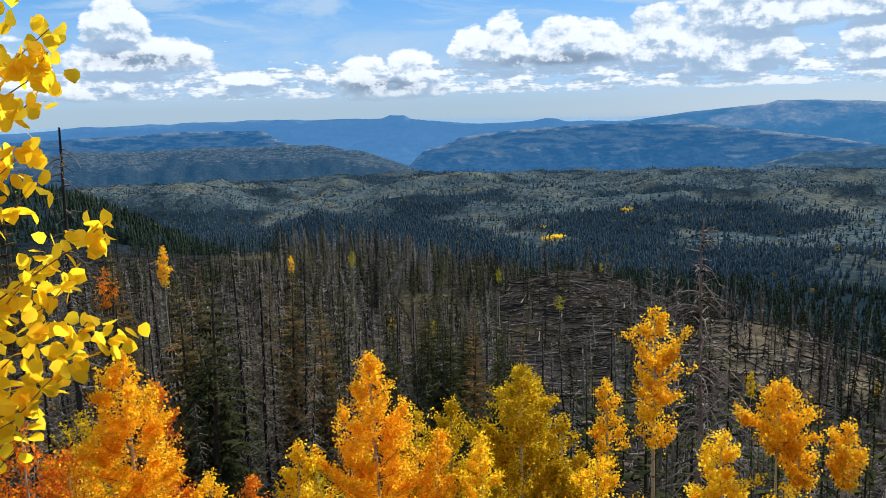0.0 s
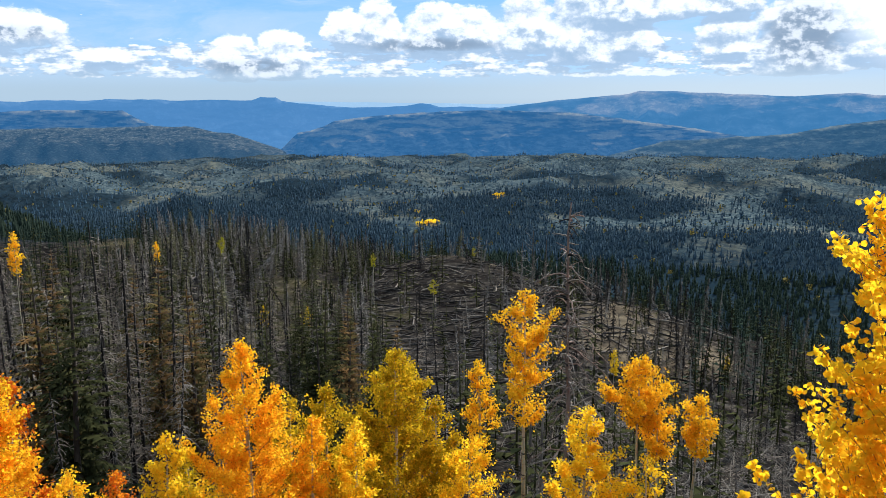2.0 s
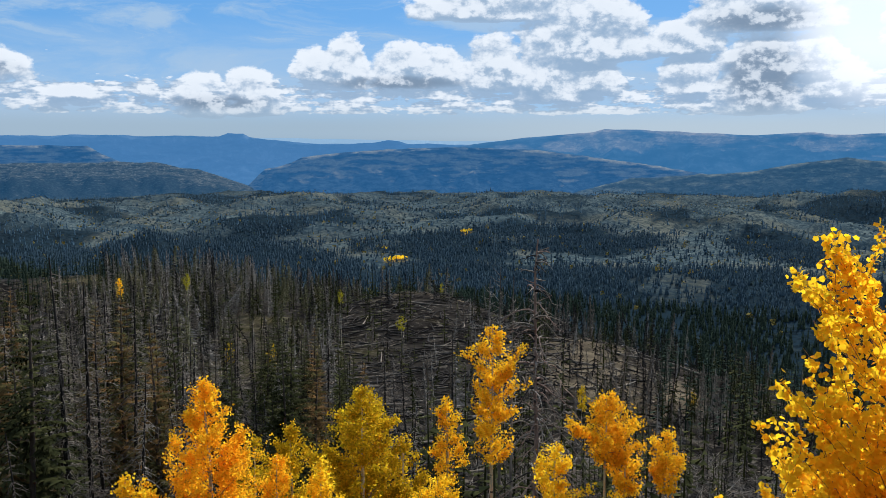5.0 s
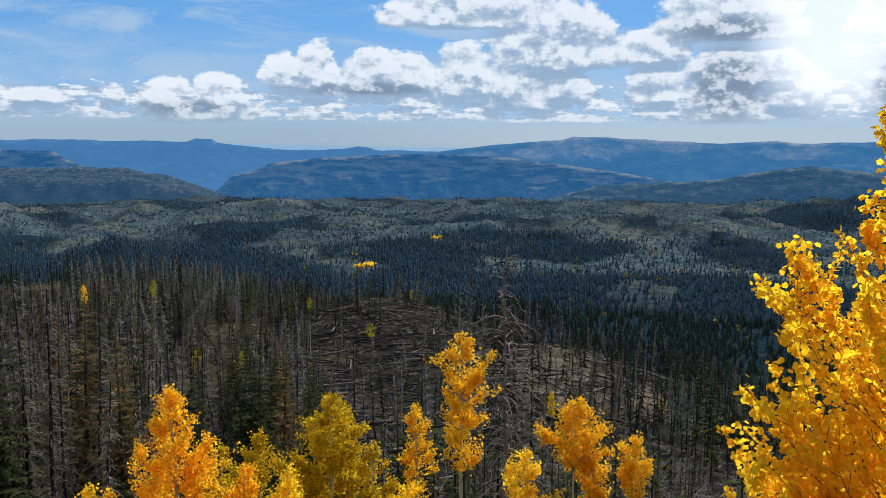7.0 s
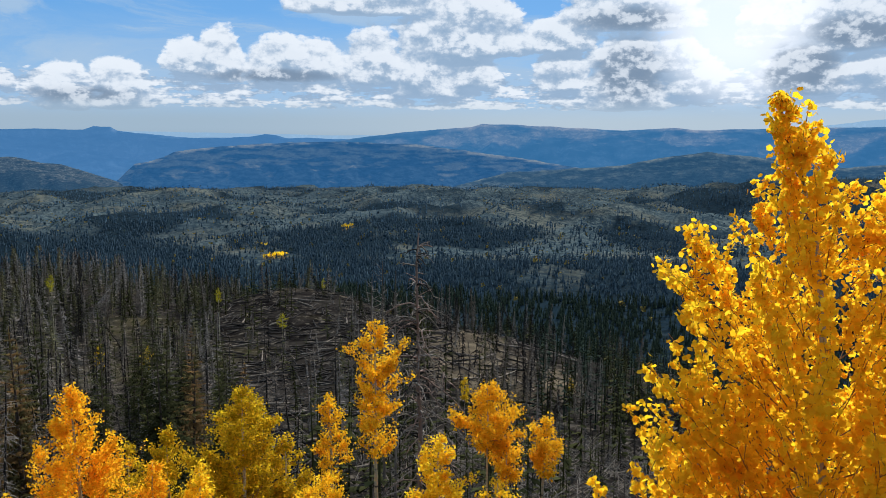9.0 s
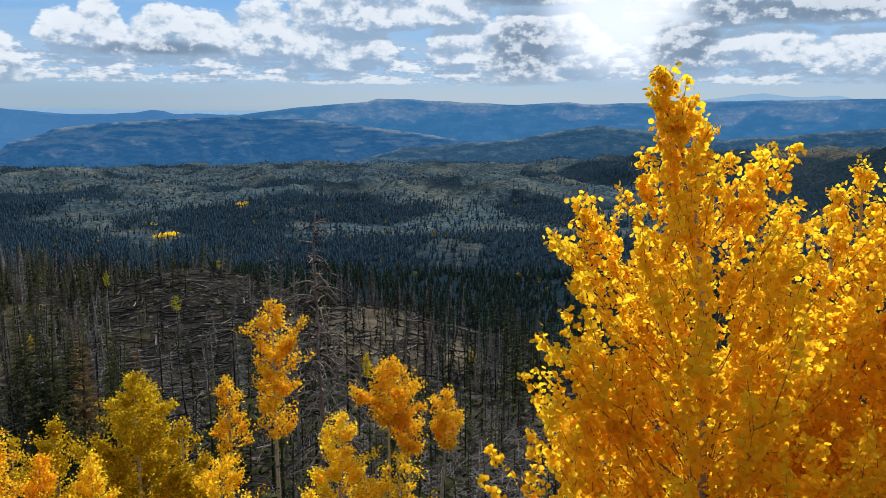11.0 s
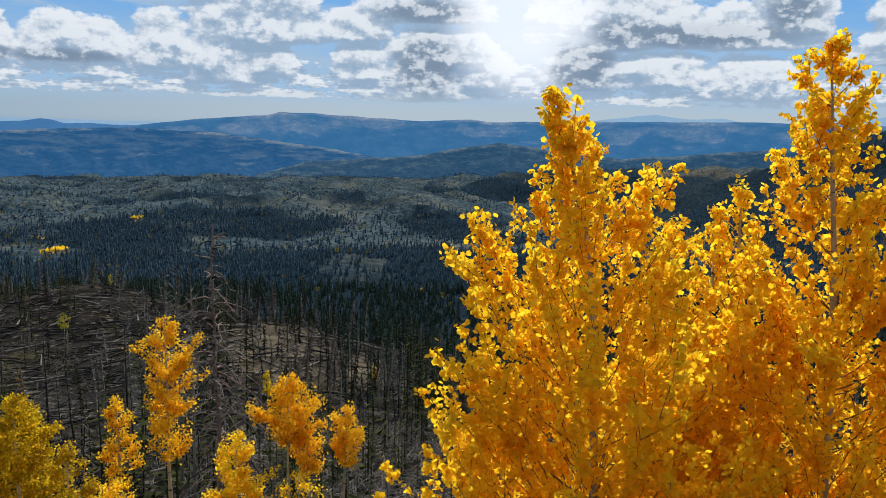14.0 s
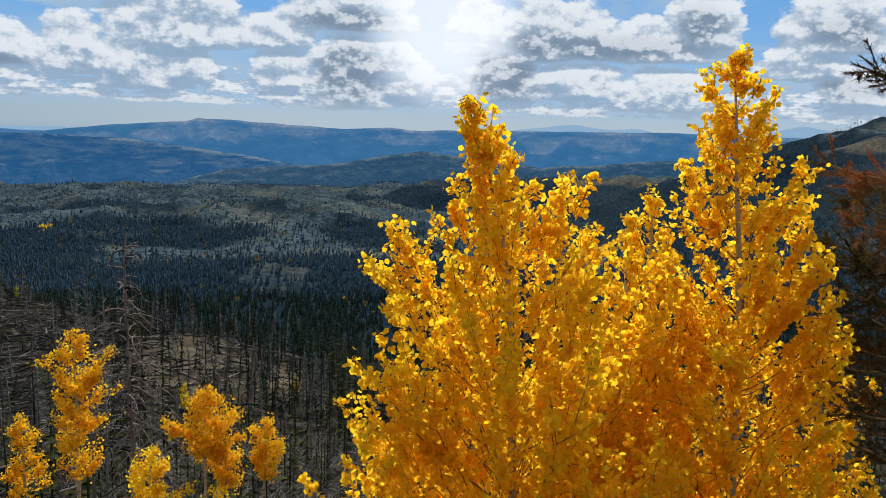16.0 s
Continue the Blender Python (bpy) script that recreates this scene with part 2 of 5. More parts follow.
M_DRY_TAN = needle_material("dry_tan_needles", (0.09, 0.085, 0.045), (0.18, 0.16, 0.085))
M_NEEDLE_BROWN = needle_material("drying_pine_needles", (0.10, 0.095, 0.035), (0.18, 0.145, 0.055), (0.52, 0.20, 0.065))
M_LEAF_GOLD = leaf_material("golden_aspen_leaves", (0.96, 0.61, 0.013), (0.99, 0.67, 0.017), (1.0, 0.71, 0.028))
M_LEAF_AMBER = leaf_material("amber_aspen_leaves", (0.84, 0.46, 0.010), (0.93, 0.56, 0.014), (0.97, 0.64, 0.03), 0.68)
M_LEAF_YELLOW = leaf_material("yellow_aspen_leaves", (0.95, 0.63, 0.014), (0.99, 0.70, 0.02), (0.99, 0.76, 0.04))
M_LEAF_ORANGE = leaf_material("orange_aspen_leaves", (0.95, 0.50, 0.012), (0.99, 0.60, 0.015), (1.0, 0.69, 0.03))
M_LEAF_OLIVE = leaf_material("olive_yellow_aspen_leaves", (0.42, 0.31, 0.008), (0.64, 0.44, 0.010), (0.86, 0.56, 0.02))
M_LEAF_RED = leaf_material("red_shrub_leaves", (0.62, 0.13, 0.012), (0.82, 0.26, 0.015), (0.92, 0.45, 0.02))
M_LEAF_GREEN = leaf_material("green_gold_leaves", (0.22, 0.22, 0.015), (0.38, 0.34, 0.02), (0.50, 0.42, 0.03))


def ground_build(t):
    p = place(t)
    mask = t.node("ShaderNodeAttribute", attribute_name="meadow").outputs["Fac"]
    gold = t.node("ShaderNodeAttribute", attribute_name="gold").outputs["Fac"]
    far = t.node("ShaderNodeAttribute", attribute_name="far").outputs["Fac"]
    n1, n2, n3 = t.noise(p, 0.012, 6, 0.6), t.noise(p, 0.15, 6, 0.65), t.noise(p, 2.0, 5, 0.65)
    near = t.mix(t.ramp(n2, 0.35, 0.65), (0.007, 0.006, 0.006, 1), (0.036, 0.031, 0.026, 1))
    dust = t.noise(p, 0.55, 6, 0.68)
    near = t.mix(t.ramp(dust, 0.54, 0.63, 0, 0.8), near, (0.135, 0.115, 0.090, 1))
    near = t.mix(t.ramp(n1, 0.5, 0.65, 0, 0.5), near, (0.13, 0.108, 0.050, 1))
    # Air haze and cloud shade are put into the valley's blue base colours.
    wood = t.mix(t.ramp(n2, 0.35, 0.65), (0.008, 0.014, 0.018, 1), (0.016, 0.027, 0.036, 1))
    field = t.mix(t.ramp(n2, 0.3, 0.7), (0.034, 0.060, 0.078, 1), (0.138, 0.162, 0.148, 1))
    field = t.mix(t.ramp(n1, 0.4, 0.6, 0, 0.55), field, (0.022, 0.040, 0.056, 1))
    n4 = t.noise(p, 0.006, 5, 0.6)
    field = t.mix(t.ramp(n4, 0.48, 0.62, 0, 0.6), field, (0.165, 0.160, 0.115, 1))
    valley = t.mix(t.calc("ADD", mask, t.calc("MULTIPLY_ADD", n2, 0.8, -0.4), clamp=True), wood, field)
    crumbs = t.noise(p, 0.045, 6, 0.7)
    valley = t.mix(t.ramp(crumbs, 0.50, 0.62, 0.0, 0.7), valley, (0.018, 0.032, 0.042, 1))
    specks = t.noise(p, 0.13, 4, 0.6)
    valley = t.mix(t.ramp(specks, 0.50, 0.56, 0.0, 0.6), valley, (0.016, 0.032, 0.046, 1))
    valley = t.mix(t.calc("MULTIPLY", gold, t.ramp(n2, 0.40, 0.60)), valley, (0.40, 0.25, 0.035, 1))
    tan = t.node("ShaderNodeAttribute", attribute_name="tan").outputs["Fac"]
    straw = t.mix(t.ramp(n2, 0.35, 0.7), (0.075, 0.060, 0.042, 1), (0.19, 0.152, 0.100, 1))
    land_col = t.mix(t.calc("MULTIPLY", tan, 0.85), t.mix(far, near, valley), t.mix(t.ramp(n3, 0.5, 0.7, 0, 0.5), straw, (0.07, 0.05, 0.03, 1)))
    return matte(t, land_col, 0.95, n3, 0.5, 0.1, 0.0)


M_GROUND = surface("mountain_ground", ground_build)


def distance_material(name, base, meadow, glow, strength, patch=0.004, speckle=0.05, contrast=0.75, bare=0.5):
    """Far land as a plain backdrop, with the air's blue haze put in as emission."""
    def build(t):
        p = place(t)
        n1 = t.noise(t.vec("MULTIPLY", p, (1, 1, 5)), patch, 7, 0.6)
        n2 = t.noise(p, speckle, 5, 0.68)
        n3 = t.noise(t.vec("MULTIPLY", p, (1, 1, 3)), patch * 3.1, 6, 0.62)
        col = t.mix(t.ramp(n3, 0.40, 0.62), tuple(x * 0.35 for x in base) + (1,), base + (1,))
        rim = t.node("ShaderNodeAttribute", attribute_name="rim").outputs["Fac"]
        n1 = t.calc("ADD", n1, t.calc("MULTIPLY_ADD", rim, 0.21, -0.13))
        col = t.mix(t.ramp(n1, bare, bare + 0.16), col, meadow + (1,))
        col = t.mix(t.calc("MULTIPLY", t.ramp(n2, 0.62, 0.46), contrast), col, tuple(x * 0.3 for x in base) + (1,))
        d = matte(t, col, 1.0, n2, 0.5, 5.0, 0.0)
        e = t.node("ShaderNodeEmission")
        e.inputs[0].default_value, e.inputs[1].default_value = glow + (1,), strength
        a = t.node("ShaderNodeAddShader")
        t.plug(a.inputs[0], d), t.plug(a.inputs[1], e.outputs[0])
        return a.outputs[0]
    return surface(name, build)


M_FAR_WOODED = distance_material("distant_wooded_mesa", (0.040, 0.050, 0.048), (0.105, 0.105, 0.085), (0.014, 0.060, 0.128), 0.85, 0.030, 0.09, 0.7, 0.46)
# Cloud shadow is put into the shaded mesas' darker blue.
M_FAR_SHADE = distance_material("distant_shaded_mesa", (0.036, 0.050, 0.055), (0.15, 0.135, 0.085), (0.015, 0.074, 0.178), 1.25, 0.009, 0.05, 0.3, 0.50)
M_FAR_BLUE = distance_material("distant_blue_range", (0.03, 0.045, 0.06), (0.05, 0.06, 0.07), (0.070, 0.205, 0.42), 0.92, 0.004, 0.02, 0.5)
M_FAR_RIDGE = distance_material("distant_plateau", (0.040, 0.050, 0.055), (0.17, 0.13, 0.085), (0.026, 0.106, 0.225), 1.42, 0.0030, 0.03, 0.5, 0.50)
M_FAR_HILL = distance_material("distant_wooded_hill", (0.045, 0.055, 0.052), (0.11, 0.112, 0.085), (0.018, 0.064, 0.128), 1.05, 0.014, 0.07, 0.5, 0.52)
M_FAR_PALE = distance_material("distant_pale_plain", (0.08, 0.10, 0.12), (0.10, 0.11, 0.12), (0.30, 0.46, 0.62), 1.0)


# ---------------------------------------------------------------- mesh helpers
def mesh_of(name, chunks, material, smooth=False):
    """One mesh from chunks of (verts n x 3, faces m x 3 or m x 4)."""
    me = bpy.data.meshes.new(name)
    vs, loops, sizes, base = [], [], [], 0
    for v, f in chunks:
        v, f = np.asarray(v, np.float32).reshape(-1, 3), np.asarray(f, np.int64)
        vs.append(v)
        loops.append((f + base).ravel())
        sizes.append(np.full(len(f), f.shape[1]))
        base += len(v)
    v, loops, sizes = np.concatenate(vs), np.concatenate(loops), np.concatenate(sizes)
    me.vertices.add(len(v))
    me.vertices.foreach_set("co", v.ravel())
    me.loops.add(len(loops))
    me.loops.foreach_set("vertex_index", loops.astype(np.int32))
    me.polygons.add(len(sizes))
    me.polygons.foreach_set("loop_start", (np.cumsum(sizes) - sizes).astype(np.int32))
    if smooth:
        me.polygons.foreach_set("use_smooth", np.ones(len(sizes), bool))
    me.materials.append(material)
    me.update(calc_edges=True)
    me.validate()
    return me


def part(name, data, parent, label="", m=None):
    ob = new(name, data)
    ob.parent = parent
    if m is not None:
        ob.matrix_local = m
    return tagged(ob, label)


def tube(pts, radii, sides=5):
    """A tapered tube along a line of points."""
    pts, radii = np.asarray(pts, float), np.asarray(radii, float)
    d = np.gradient(pts, axis=0)
    d /= np.linalg.norm(d, axis=1, keepdims=True) + 1e-9
    ref = np.where(np.abs(d[:, 2:3]) > 0.8, [[1.0, 0, 0]], [[0, 0, 1.0]])
    a = np.cross(d, ref)
    a /= np.linalg.norm(a, axis=1, keepdims=True) + 1e-9
    b = np.cross(d, a)
    w = np.arange(sides) * 2 * np.pi / sides
    v = pts[:, None] + radii[:, None, None] * (np.cos(w)[None, :, None] * a[:, None] + np.sin(w)[None, :, None] * b[:, None])
    i, j = np.meshgrid(np.arange(len(pts) - 1), np.arange(sides), indexing="ij")
    k = (j + 1) % sides
    f = np.stack([i * sides + j, i * sides + k, (i + 1) * sides + k, (i + 1) * sides + j], -1).reshape(-1, 4)
    return v.reshape(-1, 3), f


def lump(chunks):
    """Chunks of one face size as a single pair of arrays."""
    out, base = [], 0
    for v, f in chunks:
        out.append((np.asarray(v), np.asarray(f) + base))
        base += len(v)
    return np.concatenate([v for v, _ in out]), np.concatenate([f for _, f in out])


def tris(f):
    f = np.asarray(f)
    return f if f.shape[1] == 3 else np.concatenate([f[:, :3], f[:, [0, 2, 3]]])


def scatter(proto, at, size, turn, lean=None):
    """Copies of (verts, faces) joined into one pair: places n x 3, sizes n, turns n (radians)."""
    v, f = proto
    c, s = np.cos(turn), np.sin(turn)
    x = v[None, :, 0] * c[:, None] - v[None, :, 1] * s[:, None]
    y = v[None, :, 0] * s[:, None] + v[None, :, 1] * c[:, None]
    z = np.broadcast_to(v[None, :, 2], x.shape)
    if lean is not None:
        x, y = x + z * lean[:, :1], y + z * lean[:, 1:]
    p = np.stack([x, y, z], -1) * size[:, None, None] + at[:, None]
    return p.reshape(-1, 3), (f[None] + (np.arange(len(at)) * len(v))[:, None, None]).reshape(-1, f.shape[1])


def lattice(ix, iy, seed):
    h = (ix * 374761393 + iy * 668265263 + seed * 974634533) & 0x7FFFFFFF
    h = ((h ^ (h >> 13)) * 1274126177) & 0x7FFFFFFF
    return ((h ^ (h >> 16)) & 0xFFFF) / 65535.0


def rough(x, y, seed=0, octaves=4):
    """Smooth noise about 0 with a step of one, for arrays."""
    x, y = np.asarray(x, float), np.asarray(y, float)
    total, amp = np.zeros(np.broadcast(x, y).shape), 0.5
    for o in range(octaves):
        ix, iy = np.floor(x).astype(np.int64), np.floor(y).astype(np.int64)
        fx, fy = x - ix, y - iy
        fx, fy = fx * fx * (3 - 2 * fx), fy * fy * (3 - 2 * fy)
        a, b = lattice(ix, iy, seed + o), lattice(ix + 1, iy, seed + o)
        c, d = lattice(ix, iy + 1, seed + o), lattice(ix + 1, iy + 1, seed + o)
        total += amp * ((a * (1 - fx) + b * fx) * (1 - fy) + (c * (1 - fx) + d * fx) * fy - 0.5) * 2
        x, y, amp = x * 2.03 + 5.2, y * 2.03 + 1.3, amp * 0.5
    return total


def step(v, lo, hi):
    s = np.clip((np.asarray(v, float) - lo) / (hi - lo), 0, 1)
    return s * s * (3 - 2 * s)


# ---------------------------------------------------------------- the land
SLOPE_R = [0, 2, 4, 10, 20, 40, 60, 100, 150, 220, 300, 450, 700, 1000, 1500, 2200, 3000, 4000, 4950]
SLOPE_Z = [0, -0.4, -2.4, -7.0, -13.5, -23, -28, -35, -43, -54, -75, -110, -138, -152, -174, -207, -242, -270, -285]
# swells: heading, distance, height, half width in degrees, half depth in metres
SWELLS = [(-8, 335, 27, 14, 110), (9.5, 235, 9, 5.5, 55), (20, 175, 7, 8, 60), (-28, 600, 84, 12, 260), (-8.7, 1150, 24, 2.2, 110), (3.5, 1750, 20, 3.5, 200),
          (27, 800, 10, 4, 70), (16.5, 1160, 6, 3, 80), (70, 2300, 278, 13, 700), (47, 2700, 70, 9, 350),
          (32, 1900, 16, 4, 150), (-16, 2000, 10, 8, 300), (14, 2300, 10, 6, 250), (24, 2700, 14, 6, 250)]
# open ground: heading, distance, half width in degrees, half depth in metres
CLEARINGS = [(-6.1, 1580, 0.35, 14), (25.4, 850, 1.5, 45), (27.4, 765, 3.0, 50), (29.8, 840, 1.8, 22), (16.6, 1170, 2.4, 60), (7.0, 1180, 1.6, 120), (3.0, 420, 3.0, 30), (13.0, 1330, 2.0, 60),
             (22, 1420, 5, 60), (35, 1500, 7, 70), (-14, 1750, 9, 140), (66.5, 2050, 4, 90), (55, 2600, 7, 60), (50, 3000, 6, 90), (41, 2900, 5, 70), (30, 2500, 5, 80)]
TANS = [(68, 1800, 5, 32), (52, 2500, 5, 22), (45, 2900, 4, 30), (21.5, 138, 5.5, 26), (26.5, 122, 3.5, 15), (10, 230, 4.0, 9)]
GOLDS = [(7.9, 965, 0.9, 12), (7.2, 1085, 0.25, 8), (12.9, 1235, 0.35, 10)]


def land(az, r):
    """The ground's height at headings (degrees) and distances (metres)."""
    az, r = np.asarray(az, float), np.asarray(r, float)
    z = np.interp(r, SLOPE_R, SLOPE_Z)
    for a, d, h, wa, wd in SWELLS:
        z = z + h * np.exp(-((az - a) / wa) ** 2 / 1 - ((r - d) / wd) ** 2)
    z = z - 38 * step(az, 13, 30) * step(r, 150, 290) * (1 - step(r, 430, 800))
    x, y = r * np.sin(np.radians(az)), r * np.cos(np.radians(az))
    z = z + rough(x / 14, y / 14, 3, 3) * 0.8 * step(r, 10, 80)
    z = z + rough(x / 60, y / 60, 5, 3) * 3.5 * step(r, 80, 260)
    z = z + rough(x / 330, y / 330, 7, 4) * 52 * step(r, 900, 1700) * (1 - 0.7 * step(r, 2000, 3200))
    z = z + (1 - np.abs(rough(x / 170, y / 170, 9, 3)) * 2.2) * 32 * step(r, 1000, 1700) * (1 - 0.5 * step(r, 2200, 3200))
    return z


def spots(az, r):
    az, r = np.asarray(az, float), np.asarray(r, float)
    return np.stack([r * np.sin(np.radians(az)), r * np.cos(np.radians(az)), land(az, r)], -1)


def zone(az, r, areas):
    m = np.zeros(np.broadcast(az, r).shape)
    for a, d, wa, wd in areas:
        q = ((az - a) / wa) ** 2 + ((r - d) / wd) ** 2
        m = np.maximum(m, step(1.3 - q + 1.7 * rough(az * 1.3, r / 26, 21, 4), 0.1, 0.7))
    return m


def clumped(az, r, seed):
    """Where the valley's trees stand together: 0 between the clumps, 1 inside."""
    x, y = r * np.sin(np.radians(az)), r * np.cos(np.radians(az))
    return step(rough(x / 75, y / 75, seed, 4), -0.06, 0.14)


def openness(az, r):
    """0 in closed forest, 1 on open ground, in the valley."""
    x, y = r * np.sin(np.radians(az)), r * np.cos(np.radians(az))
    n = rough(x / 230, y / 230, 31, 5)
    q = r - 380 * (1 - step(az, -3, 7))
    m = step(n + 0.42 * step(q, 800, 1280) - 0.24, -0.05, 0.10) * step(q, 780, 1000)
    m = m * (1 - 0.85 * step(az, 40, 48) * step(r, 900, 1500))
    return np.maximum(m, np.maximum(zone(az, r, CLEARINGS) * (0.55 + 0.45 * step(r, 1200, 1500)), zone(az, r, TANS)))


def make_ground():
    az = np.concatenate([np.arange(-42, 78, 0.5), np.arange(78, 318, 4.0)])
    r = np.concatenate([[0.6], np.geomspace(1.6, 4950, 330)])
    a, d = np.meshgrid(az, r, indexing="ij")
    wrapped = np.where(a > 180, a - 360, a)
    p = spots(wrapped, d)
    # behind the camera the mountain goes on level and upward
    back = np.where(a > 78, np.minimum(step(a, 78, 110), step(318 - a, 0, 30)), 0)
    p[..., 2] = p[..., 2] * (1 - back) + back * (0.12 * np.minimum(d, 700) - 0.3)
    n, m = a.shape
    i, j = np.meshgrid(np.arange(n), np.arange(m - 1), indexing="ij")
    k = (i + 1) % n
    quads = np.stack([i * m + j, k * m + j, k * m + j + 1, i * m + j + 1], -1).reshape(-1, 4)
    centre = np.array([[0, 0, 0.0]])
    fan = np.stack([np.full(n, n * m), (np.arange(n) + 1) % n * m, np.arange(n) * m], -1)
    verts = np.concatenate([p.reshape(-1, 3), centre])
    me = mesh_of("ground", [(verts, quads)], M_GROUND, True)
    bm = bmesh.new()
    bm.from_mesh(me)
    bm.verts.ensure_lookup_table()
    for f in fan:
        bm.faces.new([bm.verts[q] for q in f])
    bm.normal_update()
    bm.to_mesh(me)
    bm.free()
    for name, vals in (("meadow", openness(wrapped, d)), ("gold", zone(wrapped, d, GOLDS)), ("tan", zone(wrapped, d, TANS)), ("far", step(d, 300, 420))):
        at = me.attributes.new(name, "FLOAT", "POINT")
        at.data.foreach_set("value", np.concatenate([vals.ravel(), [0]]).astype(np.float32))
    tagged(new("ground", me), "steep burnt mountainside falling to a wooded valley", "ground", kind="structure")


make_ground()


def far_range(name, label, material, dist, az, el, foot, depth, bumps, seed, cliff=0.0, step_az=0.2):
    """A far range: its skyline runs through the heights el (degrees) at the headings az, and its slope comes forward to the foot."""
    a = np.arange(az[0], az[-1] + 1e-6, step_az)
    crest = EYE + dist * np.tan(np.radians(np.interp(a, az, el) + bumps * rough(a / 1.3, a * 0, seed, 5)))
    rows = np.linspace(0, 1, 26)
    s, aa = np.meshgrid(rows, a, indexing="ij")
    top = np.broadcast_to(crest, s.shape)
    fall = np.where(s < 0.12, s * cliff / 0.12, cliff + (1 - cliff) * (np.maximum(s - 0.12, 0) / 0.88) ** 0.8) if cliff else s ** 0.85
    d = dist - depth * s
    x, y = d * np.sin(np.radians(aa)), d * np.cos(np.radians(aa))
    gully = rough(aa / 0.9 + s, s * 3.0, seed + 3, 6) * 0.18 * (top - foot) * np.sin(np.pi * s) ** 0.7
    z = top - (top - foot) * fall + gully
    back = np.stack([(dist + 60) * np.sin(np.radians(a)), (dist + 60) * np.cos(np.radians(a)), np.full_like(a, foot - 30)], -1)
    v = np.concatenate([back[None], np.stack([x, y, z], -1)])
    n, m = v.shape[:2]
    i, j = np.meshgrid(np.arange(n - 1), np.arange(m - 1), indexing="ij")
    f = np.stack([i * m + j, i * m + j + 1, (i + 1) * m + j + 1, (i + 1) * m + j], -1).reshape(-1, 4)
    me = mesh_of(name, [(v.reshape(-1, 3), f)], material, True)
    rim = np.concatenate([np.zeros((1, m)), step(0.34 + 0.25 * rough(aa / 2.0, s * 2.0, seed + 7, 4) - s, 0.0, 0.16)])
    me.attributes.new("rim", "FLOAT", "POINT").data.foreach_set("value", rim.ravel().astype(np.float32))
    tagged(new(name, me), label, "mountain", kind="structure")


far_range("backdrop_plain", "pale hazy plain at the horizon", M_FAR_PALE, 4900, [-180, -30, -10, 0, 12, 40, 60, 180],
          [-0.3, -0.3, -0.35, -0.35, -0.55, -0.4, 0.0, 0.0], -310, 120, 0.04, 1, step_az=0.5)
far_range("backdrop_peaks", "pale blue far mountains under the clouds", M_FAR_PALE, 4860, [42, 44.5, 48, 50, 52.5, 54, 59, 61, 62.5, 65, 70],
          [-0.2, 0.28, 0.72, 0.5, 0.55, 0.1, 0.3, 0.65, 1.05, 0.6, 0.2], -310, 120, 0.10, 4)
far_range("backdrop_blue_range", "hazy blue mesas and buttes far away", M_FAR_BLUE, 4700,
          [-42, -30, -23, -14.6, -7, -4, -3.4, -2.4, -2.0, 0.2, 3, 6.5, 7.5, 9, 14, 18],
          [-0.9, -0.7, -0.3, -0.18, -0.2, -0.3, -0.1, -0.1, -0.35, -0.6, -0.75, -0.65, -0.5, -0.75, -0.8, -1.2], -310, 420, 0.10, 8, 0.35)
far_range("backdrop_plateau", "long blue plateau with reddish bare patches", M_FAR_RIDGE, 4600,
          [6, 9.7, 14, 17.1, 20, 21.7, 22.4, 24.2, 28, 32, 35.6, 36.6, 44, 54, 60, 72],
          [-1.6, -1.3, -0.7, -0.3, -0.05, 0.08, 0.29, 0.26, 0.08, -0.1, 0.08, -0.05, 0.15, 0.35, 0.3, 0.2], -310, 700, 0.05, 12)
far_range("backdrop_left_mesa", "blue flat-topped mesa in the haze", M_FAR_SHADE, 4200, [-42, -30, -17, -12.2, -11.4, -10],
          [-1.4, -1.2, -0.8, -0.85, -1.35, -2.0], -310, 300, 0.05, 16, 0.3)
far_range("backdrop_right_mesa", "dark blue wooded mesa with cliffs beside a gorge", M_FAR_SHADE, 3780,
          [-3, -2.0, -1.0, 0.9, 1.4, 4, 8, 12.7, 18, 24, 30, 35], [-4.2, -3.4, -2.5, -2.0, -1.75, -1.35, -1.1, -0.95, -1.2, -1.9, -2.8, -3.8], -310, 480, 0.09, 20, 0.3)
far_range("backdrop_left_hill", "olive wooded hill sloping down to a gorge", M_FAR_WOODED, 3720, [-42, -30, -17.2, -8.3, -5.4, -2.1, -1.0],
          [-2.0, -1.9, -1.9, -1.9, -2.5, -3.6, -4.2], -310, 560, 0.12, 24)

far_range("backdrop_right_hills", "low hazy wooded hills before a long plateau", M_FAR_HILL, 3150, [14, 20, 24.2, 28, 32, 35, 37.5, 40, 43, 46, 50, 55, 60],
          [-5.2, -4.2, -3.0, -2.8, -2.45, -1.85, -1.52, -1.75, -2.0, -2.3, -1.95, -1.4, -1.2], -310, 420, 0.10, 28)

# ---------------------------------------------------------------- trees: shapes
RNG = np.random.default_rng(11)


def unit(v):
    return v / (np.linalg.norm(v, axis=-1, keepdims=True) + 1e-9)


